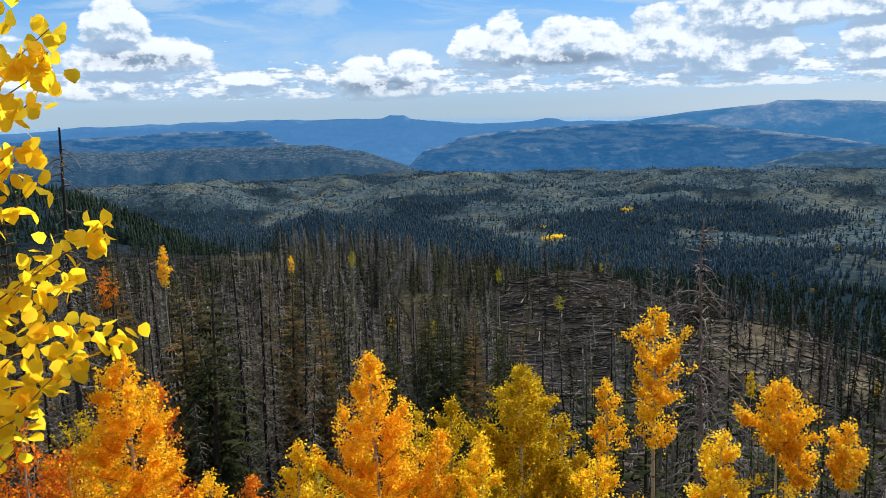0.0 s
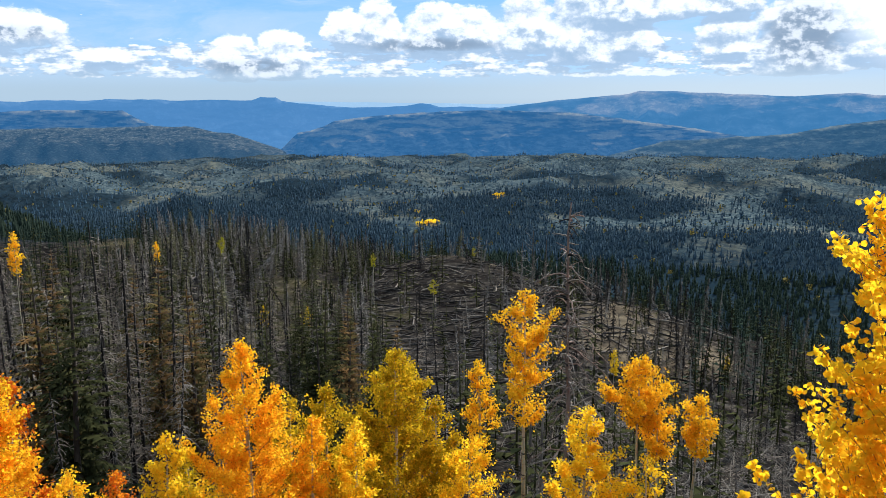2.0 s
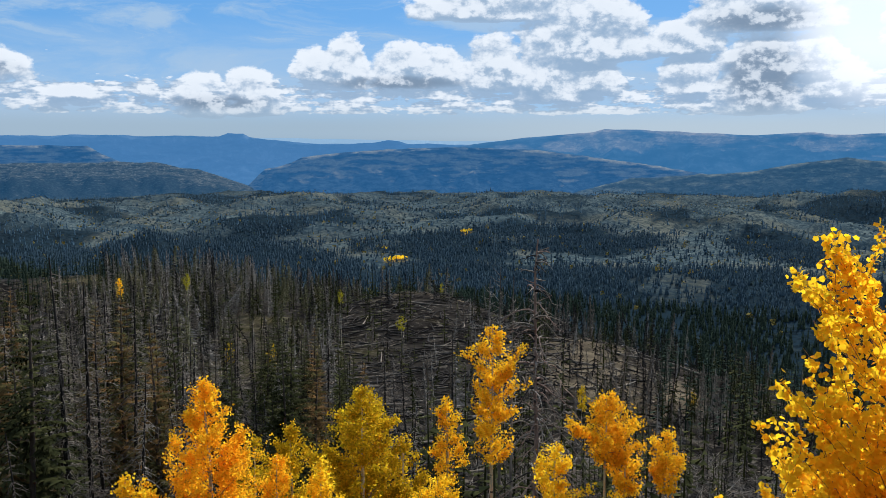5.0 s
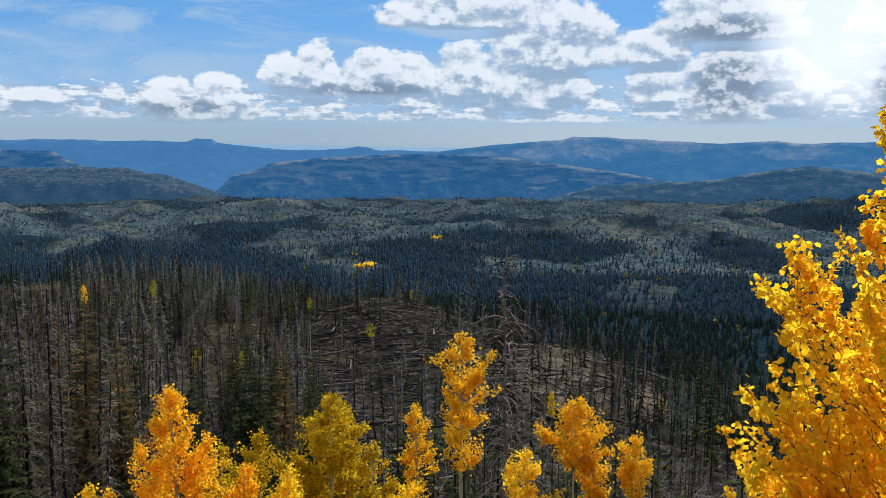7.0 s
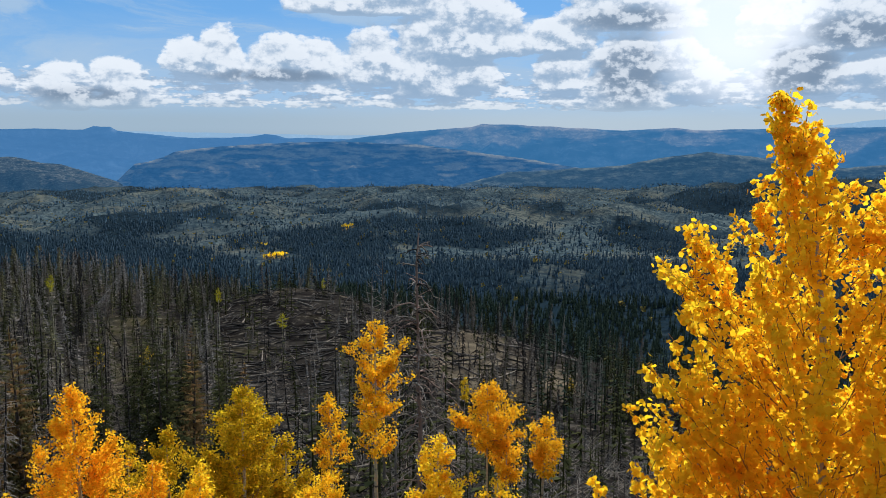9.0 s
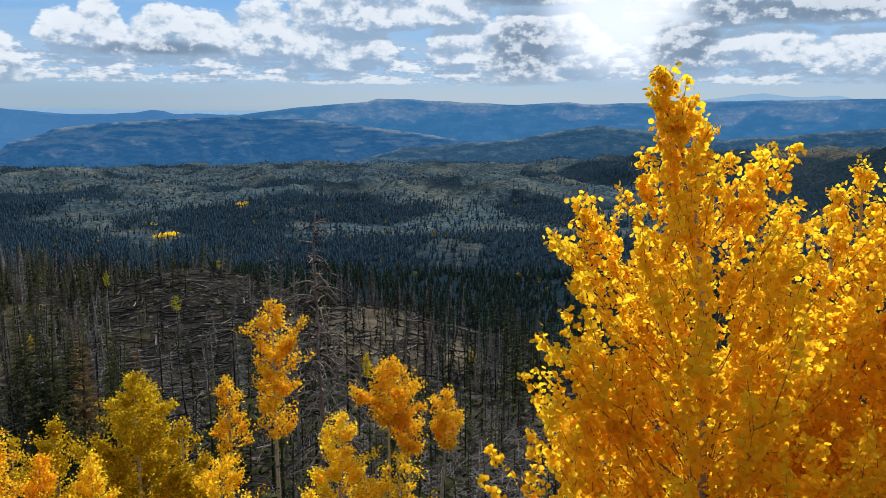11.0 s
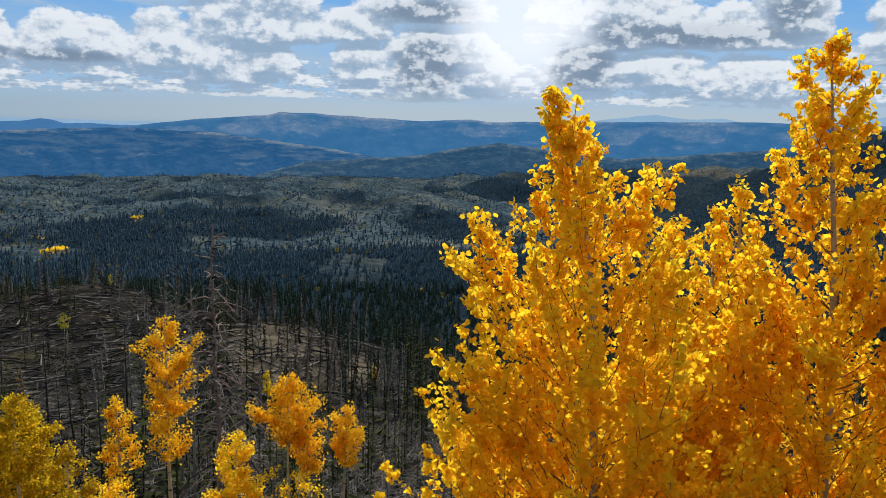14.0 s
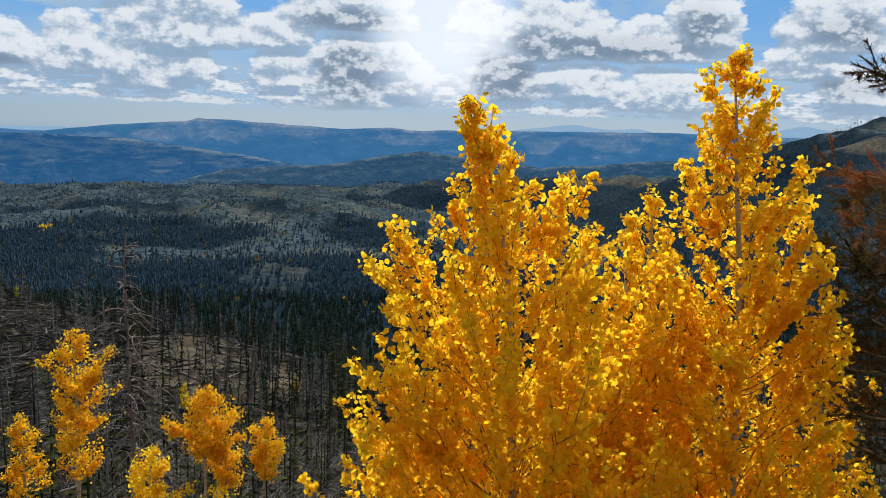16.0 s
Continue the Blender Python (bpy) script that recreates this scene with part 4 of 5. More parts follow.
def near_aspen():
    """The aspen whose twigs hang into view close beside the camera."""
    rng = np.random.default_rng(5)
    az, r = -37.0, 2.7
    foot = spots(az, r)
    thing = tagged(new("aspen_tree"), "close yellow aspen with large round leaves on thin twigs", "tree", "aspens near the camera")
    thing.matrix_world = Matrix.Translation(foot)
    s = np.linspace(0, 1, 10)
    H = 4.6
    axis = np.c_[np.cumsum(rng.normal(0, 0.012, (10, 2)), 0), s * H]
    part("trunk", mesh_of("aspen_trunk", [tube(axis, 0.045 * (1 - s) ** 0.8 + 0.004, 8)], M_ASPEN_BARK, True), thing, "pale grey bark with dark scars")
    me = mesh_of("leaf", [LEAF_FINE], M_LEAF_YELLOW)
    tips = [(-23.6, 6.0, 18), (-24.0, 4.3, 16), (-24.6, 2.6, 14), (-26.6, 7.4, 14), (-25.6, -0.8, 12), (-25.4, -3.4, 12), (-27.0, -1.8, 12),
            (-21.7, -6.3, 13), (-24.0, -7.4, 12), (-23.8, -9.4, 15), (-26.0, -8.8, 14), (-21.5, -13.6, 14), (-23.6, -13.0, 16), (-25.6, -12.2, 16),
            (-24.6, -15.2, 13), (-27.4, -16.6, 13), (-28.0, -19.4, 9), (-27.6, 5.0, 14), (-28.2, 2.0, 14)]
    twigs = []
    for a, e, n in tips:
        a -= 0.8
        d = 2.45 + rng.uniform(-0.12, 0.12)
        tip = np.array([d * math.sin(radians(a)), d * math.cos(radians(a)), EYE + d * math.tan(radians(e))]) - foot
        k = np.clip((tip[2] - 0.25) / H, 0.05, 0.95)
        st = np.array([np.interp(k, s, axis[:, c]) for c in range(3)])
        q = np.linspace(0, 1, 8)[:, None]
        line = st + (tip - st) * q + np.array([0, 0, -0.10]) * np.sin(np.pi * q) + rng.normal(0, 0.008, (8, 3)) * (q > 0)
        twigs.append(tube(line, np.linspace(0.0045, 0.0012, 8), 5))
        for p in 1 - 0.44 * rng.random(int(n * 2.2)) ** 1.5:
            at = np.array([np.interp(p, q[:, 0], line[:, c]) for c in range(3)]) + rng.normal(0, 0.024, 3)
            size = rng.uniform(0.038, 0.050)
            fr = leaf_frames(1, rng)[0]
            part("leaf", me, thing, m=Matrix.LocRotScale(Vector(at), Matrix(fr.tolist()).to_quaternion(), (size, size, size)))
    for b in twigs:
        part("branch", mesh_of("aspen_branch", [b], M_TWIG, True), thing)


near_aspen()


# ---------------------------------------------------------------- standing dead trees
def tall_snag():
    """The tall dead conifer with long curved branches that rises over the aspens."""
    rng = np.random.default_rng(77)
    foot = spots(18.1, 24.0)
    H = EYE + 24.0 * math.tan(radians(-7.3)) - foot[2]
    thing = tagged(new("dead_tree"), "tall reddish dead conifer with long tangled pale branches", "dead tree", "dead trees")
    thing.matrix_world = Matrix.Translation(foot)
    s = np.linspace(0, 1, 16)
    axis = np.c_[np.cumsum(rng.normal(0, 0.04, (16, 2)), 0), s * H]
    part("trunk", mesh_of("snag_trunk", [tube(axis, 0.085 * (1 - s) ** 0.7 + 0.02, 8)], M_DEAD_RED, True), thing, "cracked reddish-brown trunk")
    stubs = []
    for i in range(150):
        limbs = []
        k = 0.36 + 0.62 * rng.random()
        a = rng.random() * 2 * np.pi
        L = rng.uniform(0.45, 1.05) * min(1.6, 0.30 + 5.0 * (1 - k))
        st = np.array([np.interp(k, s, axis[:, c]) for c in range(3)])
        way = np.array([math.cos(a), math.sin(a), rng.uniform(-0.1, 0.7)])
        line = bend(st, way, L, rng.uniform(-1.1, -0.2), 7, rng, 0.16)
        limbs.append(tube(line, np.linspace(0.030, 0.008, 7), 4))
        for _ in range(4):
            q = rng.integers(2, 7)
            tl = bend(line[q], unit(way + rng.normal(0, 0.9, 3)), L * rng.uniform(0.15, 0.4), -0.3, 4, rng, 0.15)
            limbs.append(tube(tl, [0.013, 0.011, 0.008, 0.004], 3))
        part("branch", mesh_of("snag_branch", limbs, (M_DEAD, M_DEAD_RED, M_DEAD_BROWN, M_DEAD_DARK, M_DEAD_BROWN)[i % 5], True), thing)
    for i in range(40):
        k = rng.uniform(0.5, 0.98)
        a = rng.random() * 2 * np.pi
        st = np.array([np.interp(k, s, axis[:, c]) for c in range(3)])
        stubs.append(tube(bend(st, np.array([math.cos(a), math.sin(a), 0.3]), rng.uniform(0.15, 0.5), 0.1, 3, rng), [0.014, 0.01, 0.004], 4))
    for b in stubs:
        part("branch_stub", mesh_of("snag_stub", [b], M_DEAD_RED, True), thing)


tall_snag()

rng = np.random.default_rng(9)
DEAD = "grey fire-killed conifer with bare branches"
dead_near = [pair("dead_tree", "grey dead spruce with fine drooping branches", "dead tree", "dead trees", *dead_shape(16, 2.1, 165, rng, -0.7, 0.10, 0.010, 6),
                  M_DEAD_DARK, m, "bare_crown", Matrix.Translation(spots(az, r)))
             for az, r, m in ((-14.4, 46, M_DEAD), (-12.2, 52, M_DEAD_BROWN), (-20.5, 55, M_DEAD_BROWN))]
dead_mid = [pair("dead_tree", DEAD, "dead tree", "dead trees", *fuzzy_dead(13, 2.2, n * 4, rng, d, 0.06, 0.075), mt, mb, "bare_crown", Matrix.Translation(spots(az, r)))
            for az, r, n, d, mt, mb in ((-4, 75, 46, -0.3, M_DEAD_DARK, M_DEAD), (3, 88, 34, -0.1, M_DEAD_DARK, M_DEAD_DARK), (12, 82, 26, 0.1, M_DEAD_DARK, M_DEAD_BROWN),
                                        (-9, 92, 60, -0.5, M_DEAD_DARK, M_DEAD))]
live_near = [pair("spruce_tree", "dark green spruce on the burnt slope", "tree", "spruces on the slope", *conifer_shape(15, 2.6, 36, 8, 5, rng, 0.10),
                  M_CONIFER_BARK, m, "crown", Matrix.Translation(spots(az, r))) for az, r, m in ((-17.2, 47, M_NEEDLE), (-8.6, 50, M_NEEDLE_OLIVE), (0.4, 47, M_NEEDLE))]


def put(proto, az, r, H, h0, rng, sink=0.2):
    p = spots(az, r) - np.array([0, 0, sink])
    k = H / h0
    m = Matrix.Translation(p) @ Euler((rng.normal(0, 0.035), rng.normal(0, 0.035), rng.random() * 6.28)).to_matrix().to_4x4()
    proto_scale = Matrix.Diagonal((k, k, k, 1))
    ob = copy_thing(proto, m)
    ob.matrix_basis = m @ proto_scale
    return ob


def top_height(az, r, el):
    """How tall a tree stands whose tip shows at this height (degrees)."""
    return EYE + r * math.tan(radians(el)) - float(land(az, r))


for az, r, el in ((15.4, 58, -9.3), (14.7, 62, -10.2), (16.3, 55, -10.0)):
    H = EYE + r * math.tan(radians(el)) - float(land(az, r))
    pair("dead_tree", "bleached dead tree with upswept bare branches", "dead tree", "dead trees", *dead_shape(H, 2.4, 60, rng, 0.55, 0.40, 0.006, 4, 4), M_DEAD_BROWN, M_DEAD,
         "bare_crown", Matrix.Translation(spots(az, r)))

# the dark stand on the near slope, dead and living
for i in range(112):
    az, r = rng.uniform(-32, 9), 38 + 62 * rng.random() ** 0.9
    lid = np.interp(az, [-32, -20, -14, -8, 0, 9], [-6.5, -8.5, -8.5, -10.5, -12.5, -13.5]) - abs(rng.normal(0, 1.6)) - 5.0 * (70 - min(r, 70)) / 32
    H = max(5.0, min(top_height(az, r, lid), 19))
    if rng.random() < 0.30:
        put(live_near[i % 3], az, r, H, 15, rng)
    else:
        put(dead_near[i % 3], az, r, H, 16, rng)
for az, r, el, kind in ((-14.4, 46, -7.7, 1), (-13.2, 50, -9.2, 1), (-16.9, 44, -8.8, 0), (-17.9, 48, -10.0, 0), (-8.6, 48, -12.4, 0), (-7.2, 56, -12.0, 0), (0.2, 46, -14.4, 0),
                        (1.6, 50, -15.0, 0), (-19.6, 60, -8.2, 1), (-24.5, 52, -7.0, 1), (-26.4, 27, 0.2, 1), (-23.0, 58, -8.0, 0), (-29.0, 50, -5.0, 0), (-10.4, 52, -10.4, 1)):
    put((dead_near if kind else live_near)[int(az) % 3], az, r, top_height(az, r, el), 16 if kind else 15, rng)

# poles on the burnt hill
FAR_DEAD = []
n = 0
while n < 1750:
    az, r = rng.uniform(-33, 33), math.sqrt(rng.uniform(62 ** 2, (385 if rng.random() < 0.4 else 330) ** 2))
    sparse = 0.20 if (4 < az < 17 and 100 < r < 235) else 0.25 if az > 13 and r < 165 else 0.8 if az > 9 else 1.0
    if az < -12 and r > 200 + 60 * rng.random() or az > 24 and r > 200 or az > 6 and r > 300 or rng.random() > sparse * (0.5 + 1.1 * float(rough(az / 2.5, r / 22, 61, 2))):
        n += rng.random() < 0.02
        continue
    n += 1
    FAR_DEAD.append((r, az, rng.uniform(5.0, 13.0) if az < 5 else rng.uniform(3.5, 10.0)))
for _ in range(190):
    FAR_DEAD.append((math.sqrt(rng.uniform(70 ** 2, 200 ** 2)), rng.uniform(13, 34), rng.uniform(2.5, 8.5)))
for _ in range(420):
    FAR_DEAD.append((math.sqrt(rng.uniform(36 ** 2, 150 ** 2)), rng.uniform(20, 74), rng.uniform(2.0, 6.5)))
for _ in range(150):
    FAR_DEAD.append((math.sqrt(rng.uniform(34 ** 2, 110 ** 2)), rng.uniform(10, 44), rng.uniform(3.0, 8.0)))
FAR_DEAD.sort()
for r, az, H in FAR_DEAD[:230]:
    put(dead_mid[rng.integers(4)], az, r, H if az < 8 else H * 0.75, 13, rng)


def joined(name, label, category, groups):
    """One object of kind stuff from (chunk list, material) groups."""
    base = mesh_of(name, [c for c, _ in groups], groups[0][1])
    slots = [groups[0][1]]
    for _, m in groups[1:]:
        if m not in slots:
            slots.append(m)
            base.materials.append(m)
    idx = np.concatenate([np.full(len(c[1]), slots.index(m)) for c, m in groups]).astype(np.int32)
    base.polygons.foreach_set("material_index", idx)
    tagged(new(name, base), label, category, kind="stuff")


def far_proto(kind, rng):
    if kind == "dead":
        t, b = fuzzy_dead(12, 2.5 * rng.uniform(0.6, 1.3), int(rng.uniform(80, 150)), rng, rng.uniform(-0.8, -0.1), 0.05, rng.uniform(0.13, 0.24), 0.012)
        return lump([(t[0], tris(t[1])), b])
    t, c = conifer_shape(12, 2.0, 8, 3, 1, rng, 0.05)
    return lump([(t[0], tris(t[1])), c])


rest = FAR_DEAD[230:]
chunks = []
pick = np.where([s[1] > 13 for s in rest], rng.choice([0, 4, 5, 2, 3], len(rest)), rng.integers(0, 7, len(rest)))
for k in range(7):
    proto = far_proto("dead", rng)
    sel = [rest[i] for i in np.where(pick == k)[0]]
    at = spots([s[1] for s in sel], [s[0] for s in sel])
    chunks.append((scatter(proto, at, np.array([s[2] for s in sel]) / 12, rng.random(len(sel)) * 6.28, rng.normal(0, 0.07, (len(sel), 2)) * np.where(rng.random((len(sel), 1)) < 0.12, 5.0, 1.0)),
                   (M_DEAD_DARK, M_DEAD, M_NEEDLE, M_DEAD, M_DEAD_DARK, M_DEAD_BROWN, M_DRY_TAN)[k]))
joined("dead_forest", "standing grey and black fire-killed trunks on a hill", "dead trees", chunks)

# living conifers between the dead ones
chunks = []
az, r = rng.uniform(-34, 33, 4200), np.sqrt(rng.uniform(62 ** 2, 340 ** 2, 4200))
keep = (rng.random(4200) < np.where(az < 4, 0.32, np.where((r > 85) & (az < 31), 0.13, 0.6)) * (0.4 + 1.2 * step(rough(az / 3, r / 25, 63, 2), -0.2, 0.3))) & ~((az > 22) & (r > 190))
az, r = np.concatenate([az[keep], rng.uniform(31, 74, 480), rng.uniform(14, 31, 60)]), np.concatenate([r[keep], np.sqrt(rng.uniform(40 ** 2, 190 ** 2, 480)), rng.uniform(38, 85, 60)])
pick = rng.integers(0, 4, len(az))
for k in range(4):
    s = pick == k
    chunks.append((scatter(far_proto("live", rng), spots(az[s], r[s]), rng.uniform(0.2, 0.9, s.sum()) * np.where(az[s] > 20, 0.8, 1.0), rng.random(s.sum()) * 6.28), M_NEEDLE))
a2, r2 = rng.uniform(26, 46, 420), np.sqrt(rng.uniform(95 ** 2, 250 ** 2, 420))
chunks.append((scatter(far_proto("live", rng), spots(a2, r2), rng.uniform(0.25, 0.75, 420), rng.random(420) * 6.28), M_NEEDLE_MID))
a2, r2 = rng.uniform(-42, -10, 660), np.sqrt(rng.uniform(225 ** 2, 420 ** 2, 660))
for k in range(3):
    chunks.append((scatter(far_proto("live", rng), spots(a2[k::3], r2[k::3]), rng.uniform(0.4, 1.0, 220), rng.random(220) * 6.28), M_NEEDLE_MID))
joined("young_conifers", "dark green conifers scattered among dead trunks", "trees", chunks)

# fallen trunks
logs = []
for k in range(4):
    q = np.linspace(0, 1, 5)
    me = mesh_of("fallen_log", [tube(np.c_[(q - 0.5) * 8, rng.normal(0, 0.05, 5), rng.normal(0, 0.04, 5)], 0.19 - 0.11 * q, 6)], (M_DEAD_BROWN, M_DEAD_DARK, M_DEAD_DARK, M_DEAD_BROWN)[k], True)
    logs.append(me)
for i in range(300):
    az, r = (rng.uniform(3, 27), rng.uniform(95, 240)) if i < 225 else (rng.uniform(-28, 30), rng.uniform(45, 200))
    p = spots(az, r)
    ob = tagged(new("fallen_log", logs[i % 4]), "grey fallen trunk lying on the burnt slope", "log", "fallen trunks")
    d = rng.uniform(-1.4, 1.4) + 0.6
    e = 2.0
    q0, q1 = p - e * np.array([math.cos(d), math.sin(d), 0]), p + e * np.array([math.cos(d), math.sin(d), 0])
    h = [float(land(math.degrees(math.atan2(v[0], v[1])), math.hypot(v[0], v[1]))) for v in (q0, q1)]
    k = rng.uniform(0.5, 1.4)
    ob.matrix_world = Matrix.LocRotScale(Vector((p[0], p[1], sum(h) / 2 + 0.16)), Euler((0, -math.atan2(h[1] - h[0], 2 * e), d)), (k, k, k))

# broken sticks, stumps and dry brush all over the burnt slope
az = np.concatenate([rng.uniform(-33, 34, 1200), rng.uniform(16, 74, 500)])
r = np.concatenate([np.sqrt(rng.uniform(28 ** 2, 300 ** 2, 1200)), np.sqrt(rng.uniform(20 ** 2, 120 ** 2, 500))])
chunks = []
pick = rng.integers(0, 6, len(az))
for k in range(6):
    sticks = [tube(bend(np.array([rng.normal(0, 0.4), rng.normal(0, 0.4), 0.03]), unit(np.array([rng.normal(), rng.normal(), abs(rng.normal(0, 0.45))])),
                        rng.uniform(0.7, 2.6), -0.1, 3, rng), [0.05, 0.04, 0.015], 3) for _ in range(4)]
    v, f = lump(sticks)
    s = pick == k
    if k < 2:
        b = spots(rng.uniform(2, 20, 420), rng.uniform(110, 250, 420)) + np.array([0, 0, 0.15])
        w, g = tube([(-3.5, 0, 0.0), (0, 0.1, 0.1), (3.5, 0, 0.05)], [0.16, 0.13, 0.06], 4)
        chunks.append((scatter((w, tris(g)), b, rng.uniform(0.4, 1.1, 420), rng.uniform(-0.9, 2.0, 420)), M_DEAD_DARK))
    chunks.append((scatter((v, tris(f)), spots(az[s], r[s]), rng.uniform(0.5, 1.2, s.sum()), rng.random(s.sum()) * 6.28), (M_DEAD_BROWN, M_DEAD_DARK, M_DEAD_DARK)[k % 3]))
tangle = [tube(bend(np.array([rng.normal(0, 0.5), rng.normal(0, 0.5), 0.05]), unit(np.array([rng.normal(), rng.normal(), abs(rng.normal(0, 0.9))])),
                    rng.uniform(0.8, 2.4), -0.25, 4, rng), [0.04, 0.03, 0.02, 0.008], 3) for _ in range(7)]
v, f = lump(tangle)
for m in (M_DEAD, M_DEAD_BROWN):
    chunks.append((scatter((v, tris(f)), spots(rng.uniform(14, 44, 330), np.sqrt(rng.uniform(34 ** 2, 85 ** 2, 330))), rng.uniform(0.7, 1.6, 330), rng.random(330) * 6.28), m))
joined("dry_brush", "broken grey sticks and dry brush on burnt ground", "brush", chunks)

# ---------------------------------------------------------------- woods of the valley
def cone(tiers, sides, rng):
    vs, fs, n = [], [], 0
    for i in range(tiers):
        z0, z1 = 0.06 + 0.9 * i / tiers, min(1.0, 0.06 + 0.9 * i / tiers + 1.5 / tiers)
        rad = 0.20 * (1 - i / tiers) ** 0.9
        for j in range(sides):
            a = (j + 0.5 * (i % 2)) * 2 * np.pi / sides
            q = rad * rng.uniform(0.6, 1.2)
            vs.append((q * math.cos(a), q * math.sin(a), z0 - rng.uniform(0, 0.05)))
        vs.append((0, 0, z1 if i < tiers - 1 else 1.0))
        fs += [(n + j, n + (j + 1) % sides, n + sides) for j in range(sides)]
        n += sides + 1
    return np.array(vs), np.array(fs)


def tuft(rng, count=9):
    """A rounded far crown of loose leaf clumps."""
    vs, fs = [], []
    for i in range(count):
        d = unit(rng.normal(size=3)) * np.array([0.34, 0.34, 0.36]) * rng.uniform(0.5, 1) + np.array([0, 0, 0.55])
        a, b = unit(rng.normal(size=3)), unit(rng.normal(size=3))
        k = rng.uniform(0.16, 0.28)
        vs += [d + a * k, d + b * k, d - a * k * 0.8, d - b * k]
        fs += [(4 * i, 4 * i + 1, 4 * i + 2), (4 * i, 4 * i + 2, 4 * i + 3)]
    return np.array(vs), np.array(fs)


def woods(count, r0, r1, tiers, sides, low, high, closed, seed, only=None, az0=-42, az1=76):
    rng = np.random.default_rng(seed)
    az, r = rng.uniform(az0, az1, count), np.sqrt(rng.uniform(r0 ** 2, r1 ** 2, count))
    keep = rng.random(count) < closed(az, r)
    az, r = az[keep], r[keep]
    out = []
    small = 1 - 0.5 * step(az, 46, 56) * step(r, 1200, 1700)
    pick = rng.integers(0, 5, len(az))
    for k in range(5):
        s = pick == k
        proto = cone(tiers, sides, rng) if only is None else tuft(rng, only)
        out.append(scatter(proto, spots(az[s], r[s]), rng.uniform(low, high, s.sum()) * small[s], rng.random(s.sum()) * 6.28))
    return out


def thick(a, r):
    """How dense the conifers of the valley stand."""
    d = (1 - 0.88 * openness(a, r)) * (0.6 + 0.4 * step(rough(a / 2.2, r / 70, 51, 3), -0.3, 0.2))
    return d * np.where(r < 400, 0.15 * step(-10 - a, 0, 4), 1)


def sparse_woods(a, r):
    c = clumped(a, r, 93)
    return (0.75 * (1 - openness(a, r)) ** 1.5 + 0.04) * (0.35 + 0.65 * c) + 0.30 * c


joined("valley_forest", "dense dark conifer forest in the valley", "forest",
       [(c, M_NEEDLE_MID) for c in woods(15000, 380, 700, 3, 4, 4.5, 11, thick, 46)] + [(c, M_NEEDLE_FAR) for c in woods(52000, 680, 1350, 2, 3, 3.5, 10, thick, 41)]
       + [(c, M_NEEDLE_HAZE) for c in woods(15000, 1300, 2100, 2, 4, 5, 12, sparse_woods, 42) + woods(32000, 2100, 3400, 1, 4, 5, 12, sparse_woods, 48)])
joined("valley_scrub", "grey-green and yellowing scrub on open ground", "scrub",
       [(c, M_NEEDLE_HAZE if i < 4 else M_SCRUB) for i, c in enumerate(woods(88000, 900, 2900, 0, 0, 3, 8, lambda a, r: (0.12 + 0.55 * openness(a, r)) * (0.12 + 1.1 * clumped(a, r, 95)), 43, 3))])
joined("yellowing_scrub", "yellow and rust aspen scrub scattered over the valley", "scrub",
       [(c, M_SCRUB_DULL if i < 4 else M_SCRUB) for i, c in enumerate(woods(15000, 700, 2600, 0, 0, 4, 8, lambda a, r: 0.10 + 0.5 * openness(a, r) * step(rough(a / 2.4, r / 90, 91, 3), -0.1, 0.25), 47, 4))])
joined("golden_aspen_groves", "small golden aspen groves in the valley", "trees",
       [(c, M_LEAF_YELLOW) for c in woods(90000, 930, 1400, 0, 0, 3, 5, lambda a, r: 0.22 * zone(a, r, GOLDS), 44, 8, 4, 16)]
       + [(c, M_SCRUB if i < 2 else M_SCRUB_DULL) for i, c in enumerate(woods(1300, 350, 1500, 0, 0, 5, 8, lambda a, r: 0.4 + 0 * a, 45, 10))])
# lone aspens on the burnt slope
for i, (az, r, el, half, mat, text) in enumerate([
        (-19.1, 62, -8.3, 0.5, M_LEAF_ORANGE, "lone orange aspen among dark conifers"), (-22.9, 58, -9.4, 1.1, M_LEAF_RED, "rusty red aspen among dead trees"),
        (-6.4, 150, -9.4, 0.8, M_LEAF_GREEN, "lone greenish aspen on the burnt slope"), (-10.7, 130, -9.5, 0.5, M_LEAF_ORANGE, "lone orange aspen on the burnt slope"),
        (8.3, 150, -12.8, 1.1, M_LEAF_GREEN, "lone yellow-green aspen on the burnt hill"), (-0.9, 110, -14.5, 1.1, M_LEAF_OLIVE, "lone olive aspen among dead trunks"),
        (-3.8, 100, -14.2, 0.7, M_LEAF_OLIVE, "lone olive aspen among dead trunks"), (4.0, 170, -10.9, 0.8, M_LEAF_GREEN, "lone yellow-green aspen on the burnt hill"),
        (11.2, 235, -10.5, 1.0, M_LEAF_GREEN, "lone yellow-green aspen on the burnt hill"), (21.4, 90, -17.4, 0.6, M_LEAF_OLIVE, "small yellowing aspen on the slope"),
        (29.0, 120, -17.2, 0.6, M_LEAF_OLIVE, "small yellowing aspen on the slope")]):
    aspen(az, r, el, [(0, 0.1), (0.6, half * 0.6), (1.6, half), (2.8, half * 0.6)], mat, text, 22, 700, 0.13, 0, 400 + i, trunk_r=0.07, group="lone aspens on the burnt slope")


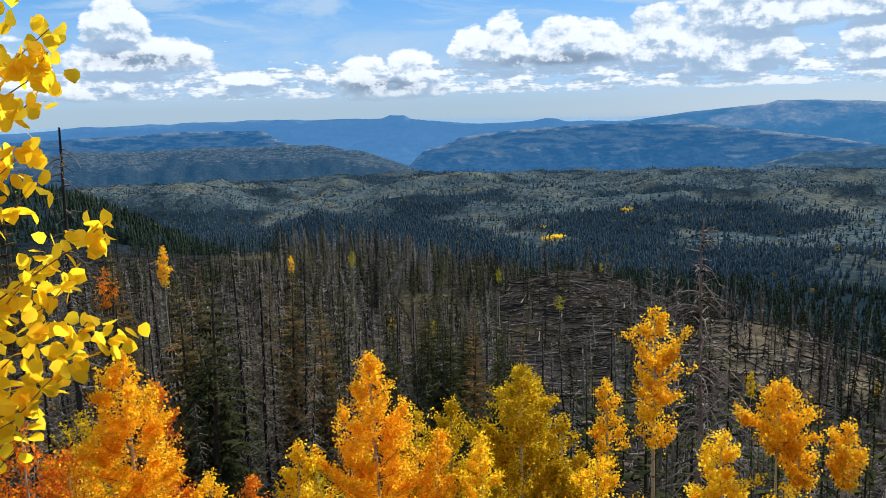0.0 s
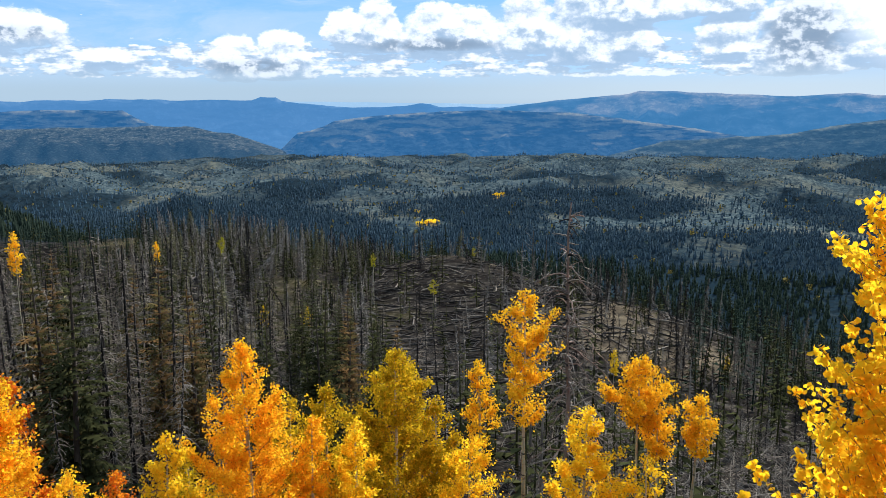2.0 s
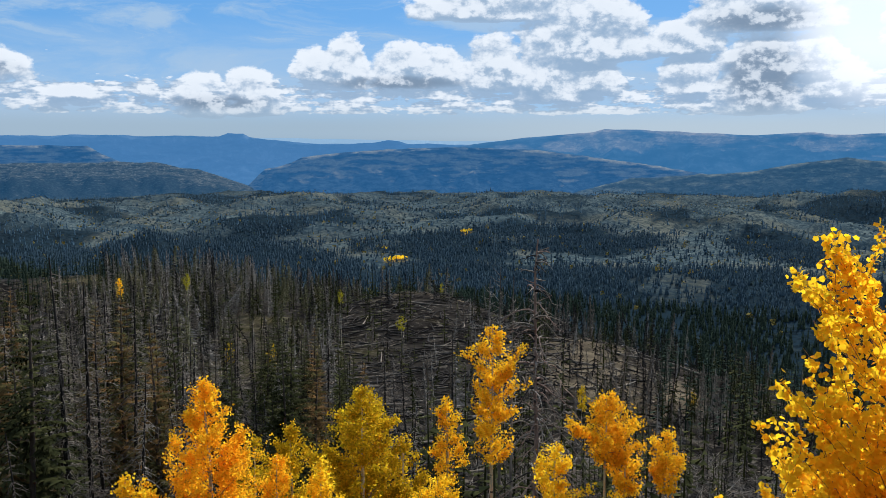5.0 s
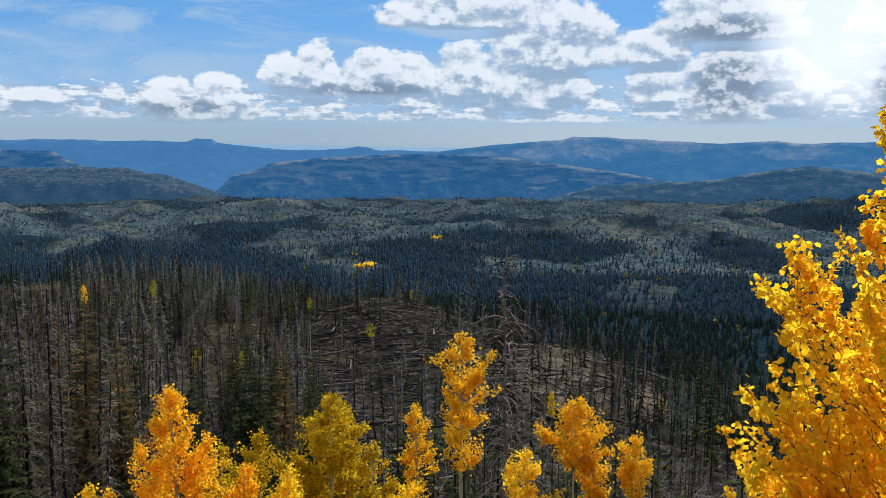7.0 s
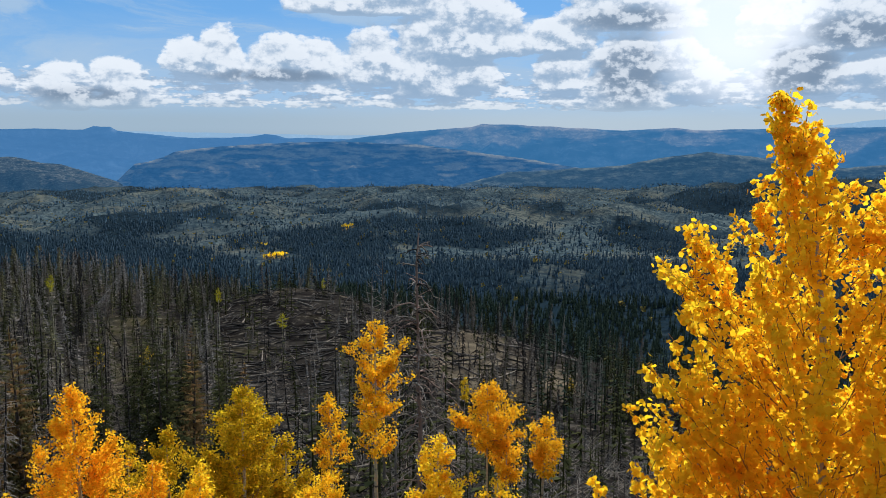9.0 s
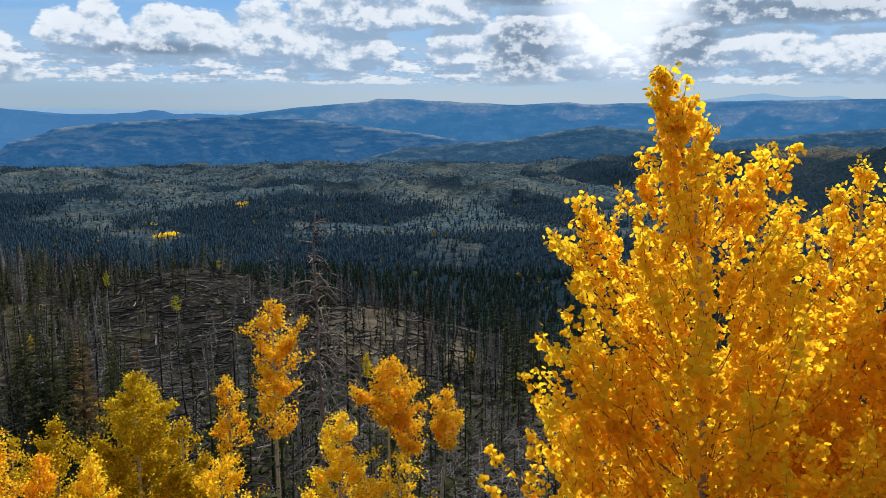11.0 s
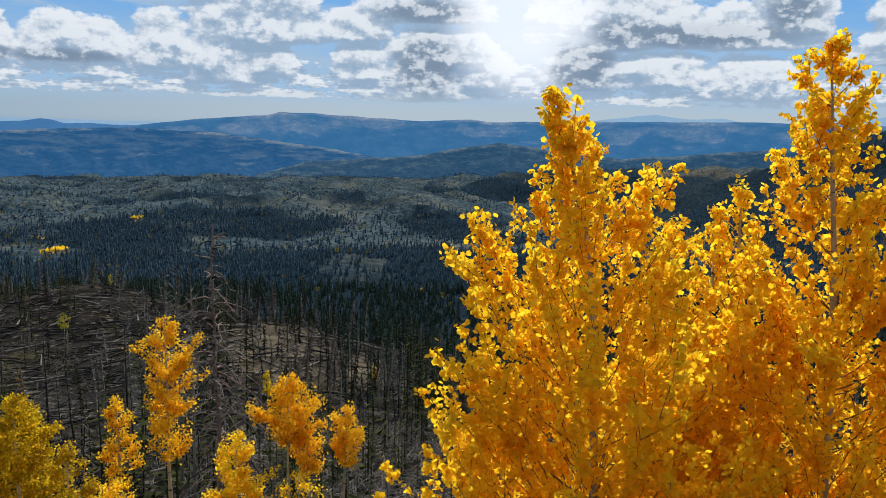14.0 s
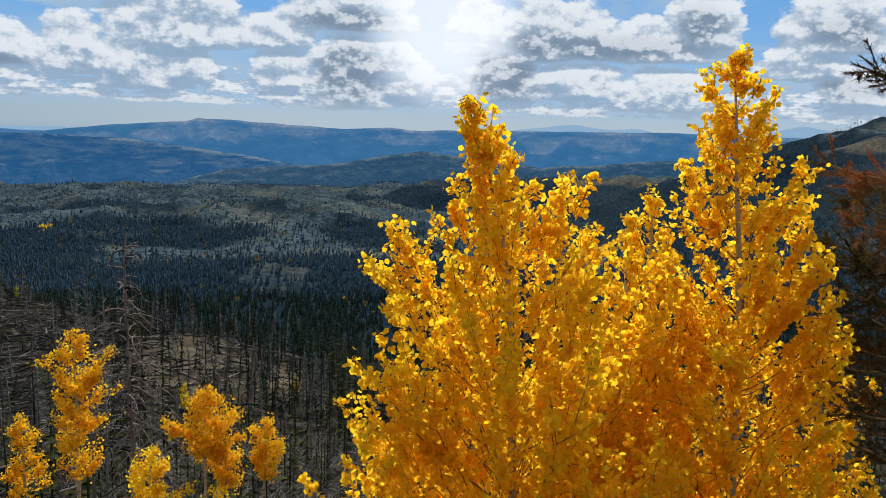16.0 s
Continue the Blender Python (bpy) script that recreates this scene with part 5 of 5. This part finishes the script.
# ---------------------------------------------------------------- the pine beside the path's end
def drying_pine():
    rng = np.random.default_rng(14)
    az, r = 75.0, 6.0
    foot = spots(az, r)
    thing = tagged(new("pine_tree"), "drying pine with brown and dull green needles", "tree")
    thing.matrix_world = Matrix.Translation(foot)
    s = np.linspace(0, 1, 8)
    H = 6.2
    part("trunk", mesh_of("pine_trunk", [tube(np.c_[0 * s, 0 * s, s * H], 0.11 * (1 - s) + 0.02, 8)], M_CONIFER_BARK, True), thing)
    limbs, needles, rusty = [], [], []
    tips = [(66.7, 4.4, 5.6), (65.2, -1.2, 5.8), (66.6, -3.6, 5.9), (65.8, -6.0, 5.6), (66.6, -9.0, 5.7), (66.2, -11.6, 5.9), (61.9, -16.7, 5.6), (66.0, -14.6, 5.9), (67.0, -18.0, 5.8),
            (69.5, 1.6, 6.1), (68.0, -7.0, 5.5), (68.2, -12.5, 5.4), (66.9, -2.2, 5.3), (67.4, -5.0, 5.2), (66.4, -7.6, 5.3), (67.2, -10.4, 5.2), (66.8, -13.6, 5.3), (67.6, -16.2, 5.2)]
    for i, (a, e, d) in enumerate(tips):
        tip = np.array([d * math.sin(radians(a)), d * math.cos(radians(a)), EYE + d * math.tan(radians(e))]) - foot
        st = np.array([0, 0, np.clip(tip[2] - 0.15, 0.3, H - 0.2)])
        q = np.linspace(0, 1, 8)[:, None]
        line = st + (tip - st) * q + np.array([0, 0, -0.06]) * np.sin(np.pi * q) + rng.normal(0, 0.012, (8, 3)) * (q > 0)
        bough = [tube(line, np.linspace(0.022, 0.004, 8), 5)]
        limbs.append(bough)
        if i == 6:
            continue
        for _ in range(34):
            p = rng.uniform(0.35, 1.0)
            at = np.array([np.interp(p, q[:, 0], line[:, c]) for c in range(3)])
            tw = bend(at, unit((tip - st) + rng.normal(0, 0.7, 3) * np.linalg.norm(tip - st)), rng.uniform(0.08, 0.26), 0.1, 4, rng)
            bough.append(tube(tw, [0.004, 0.003, 0.003, 0.002], 3))
            for k in range(70):
                c = tw[0] + (tw[-1] - tw[0]) * rng.uniform(0.2, 1)
                w = unit((tw[-1] - tw[0]) + rng.normal(0, 0.10, 3)) * rng.uniform(0.03, 0.06)
                o = unit(np.cross(w, rng.normal(size=3))) * 0.0030
                (rusty if i in (1, 2, 3, 12, 13, 10) else needles).append((np.array([c - o, c + o, c + w]), np.array([(0, 1, 2)])))
    for b in limbs:
        part("branch", mesh_of("pine_branch", b, M_TWIG, True), thing)
    part("crown", mesh_of("pine_needles", [lump(needles)], M_NEEDLE_OLIVE), thing, "dull green needle tufts")
    part("dry_crown", mesh_of("dry_pine_needles", [lump(rusty)], M_NEEDLE_BROWN), thing, "rust-brown dry needle tufts")


drying_pine()
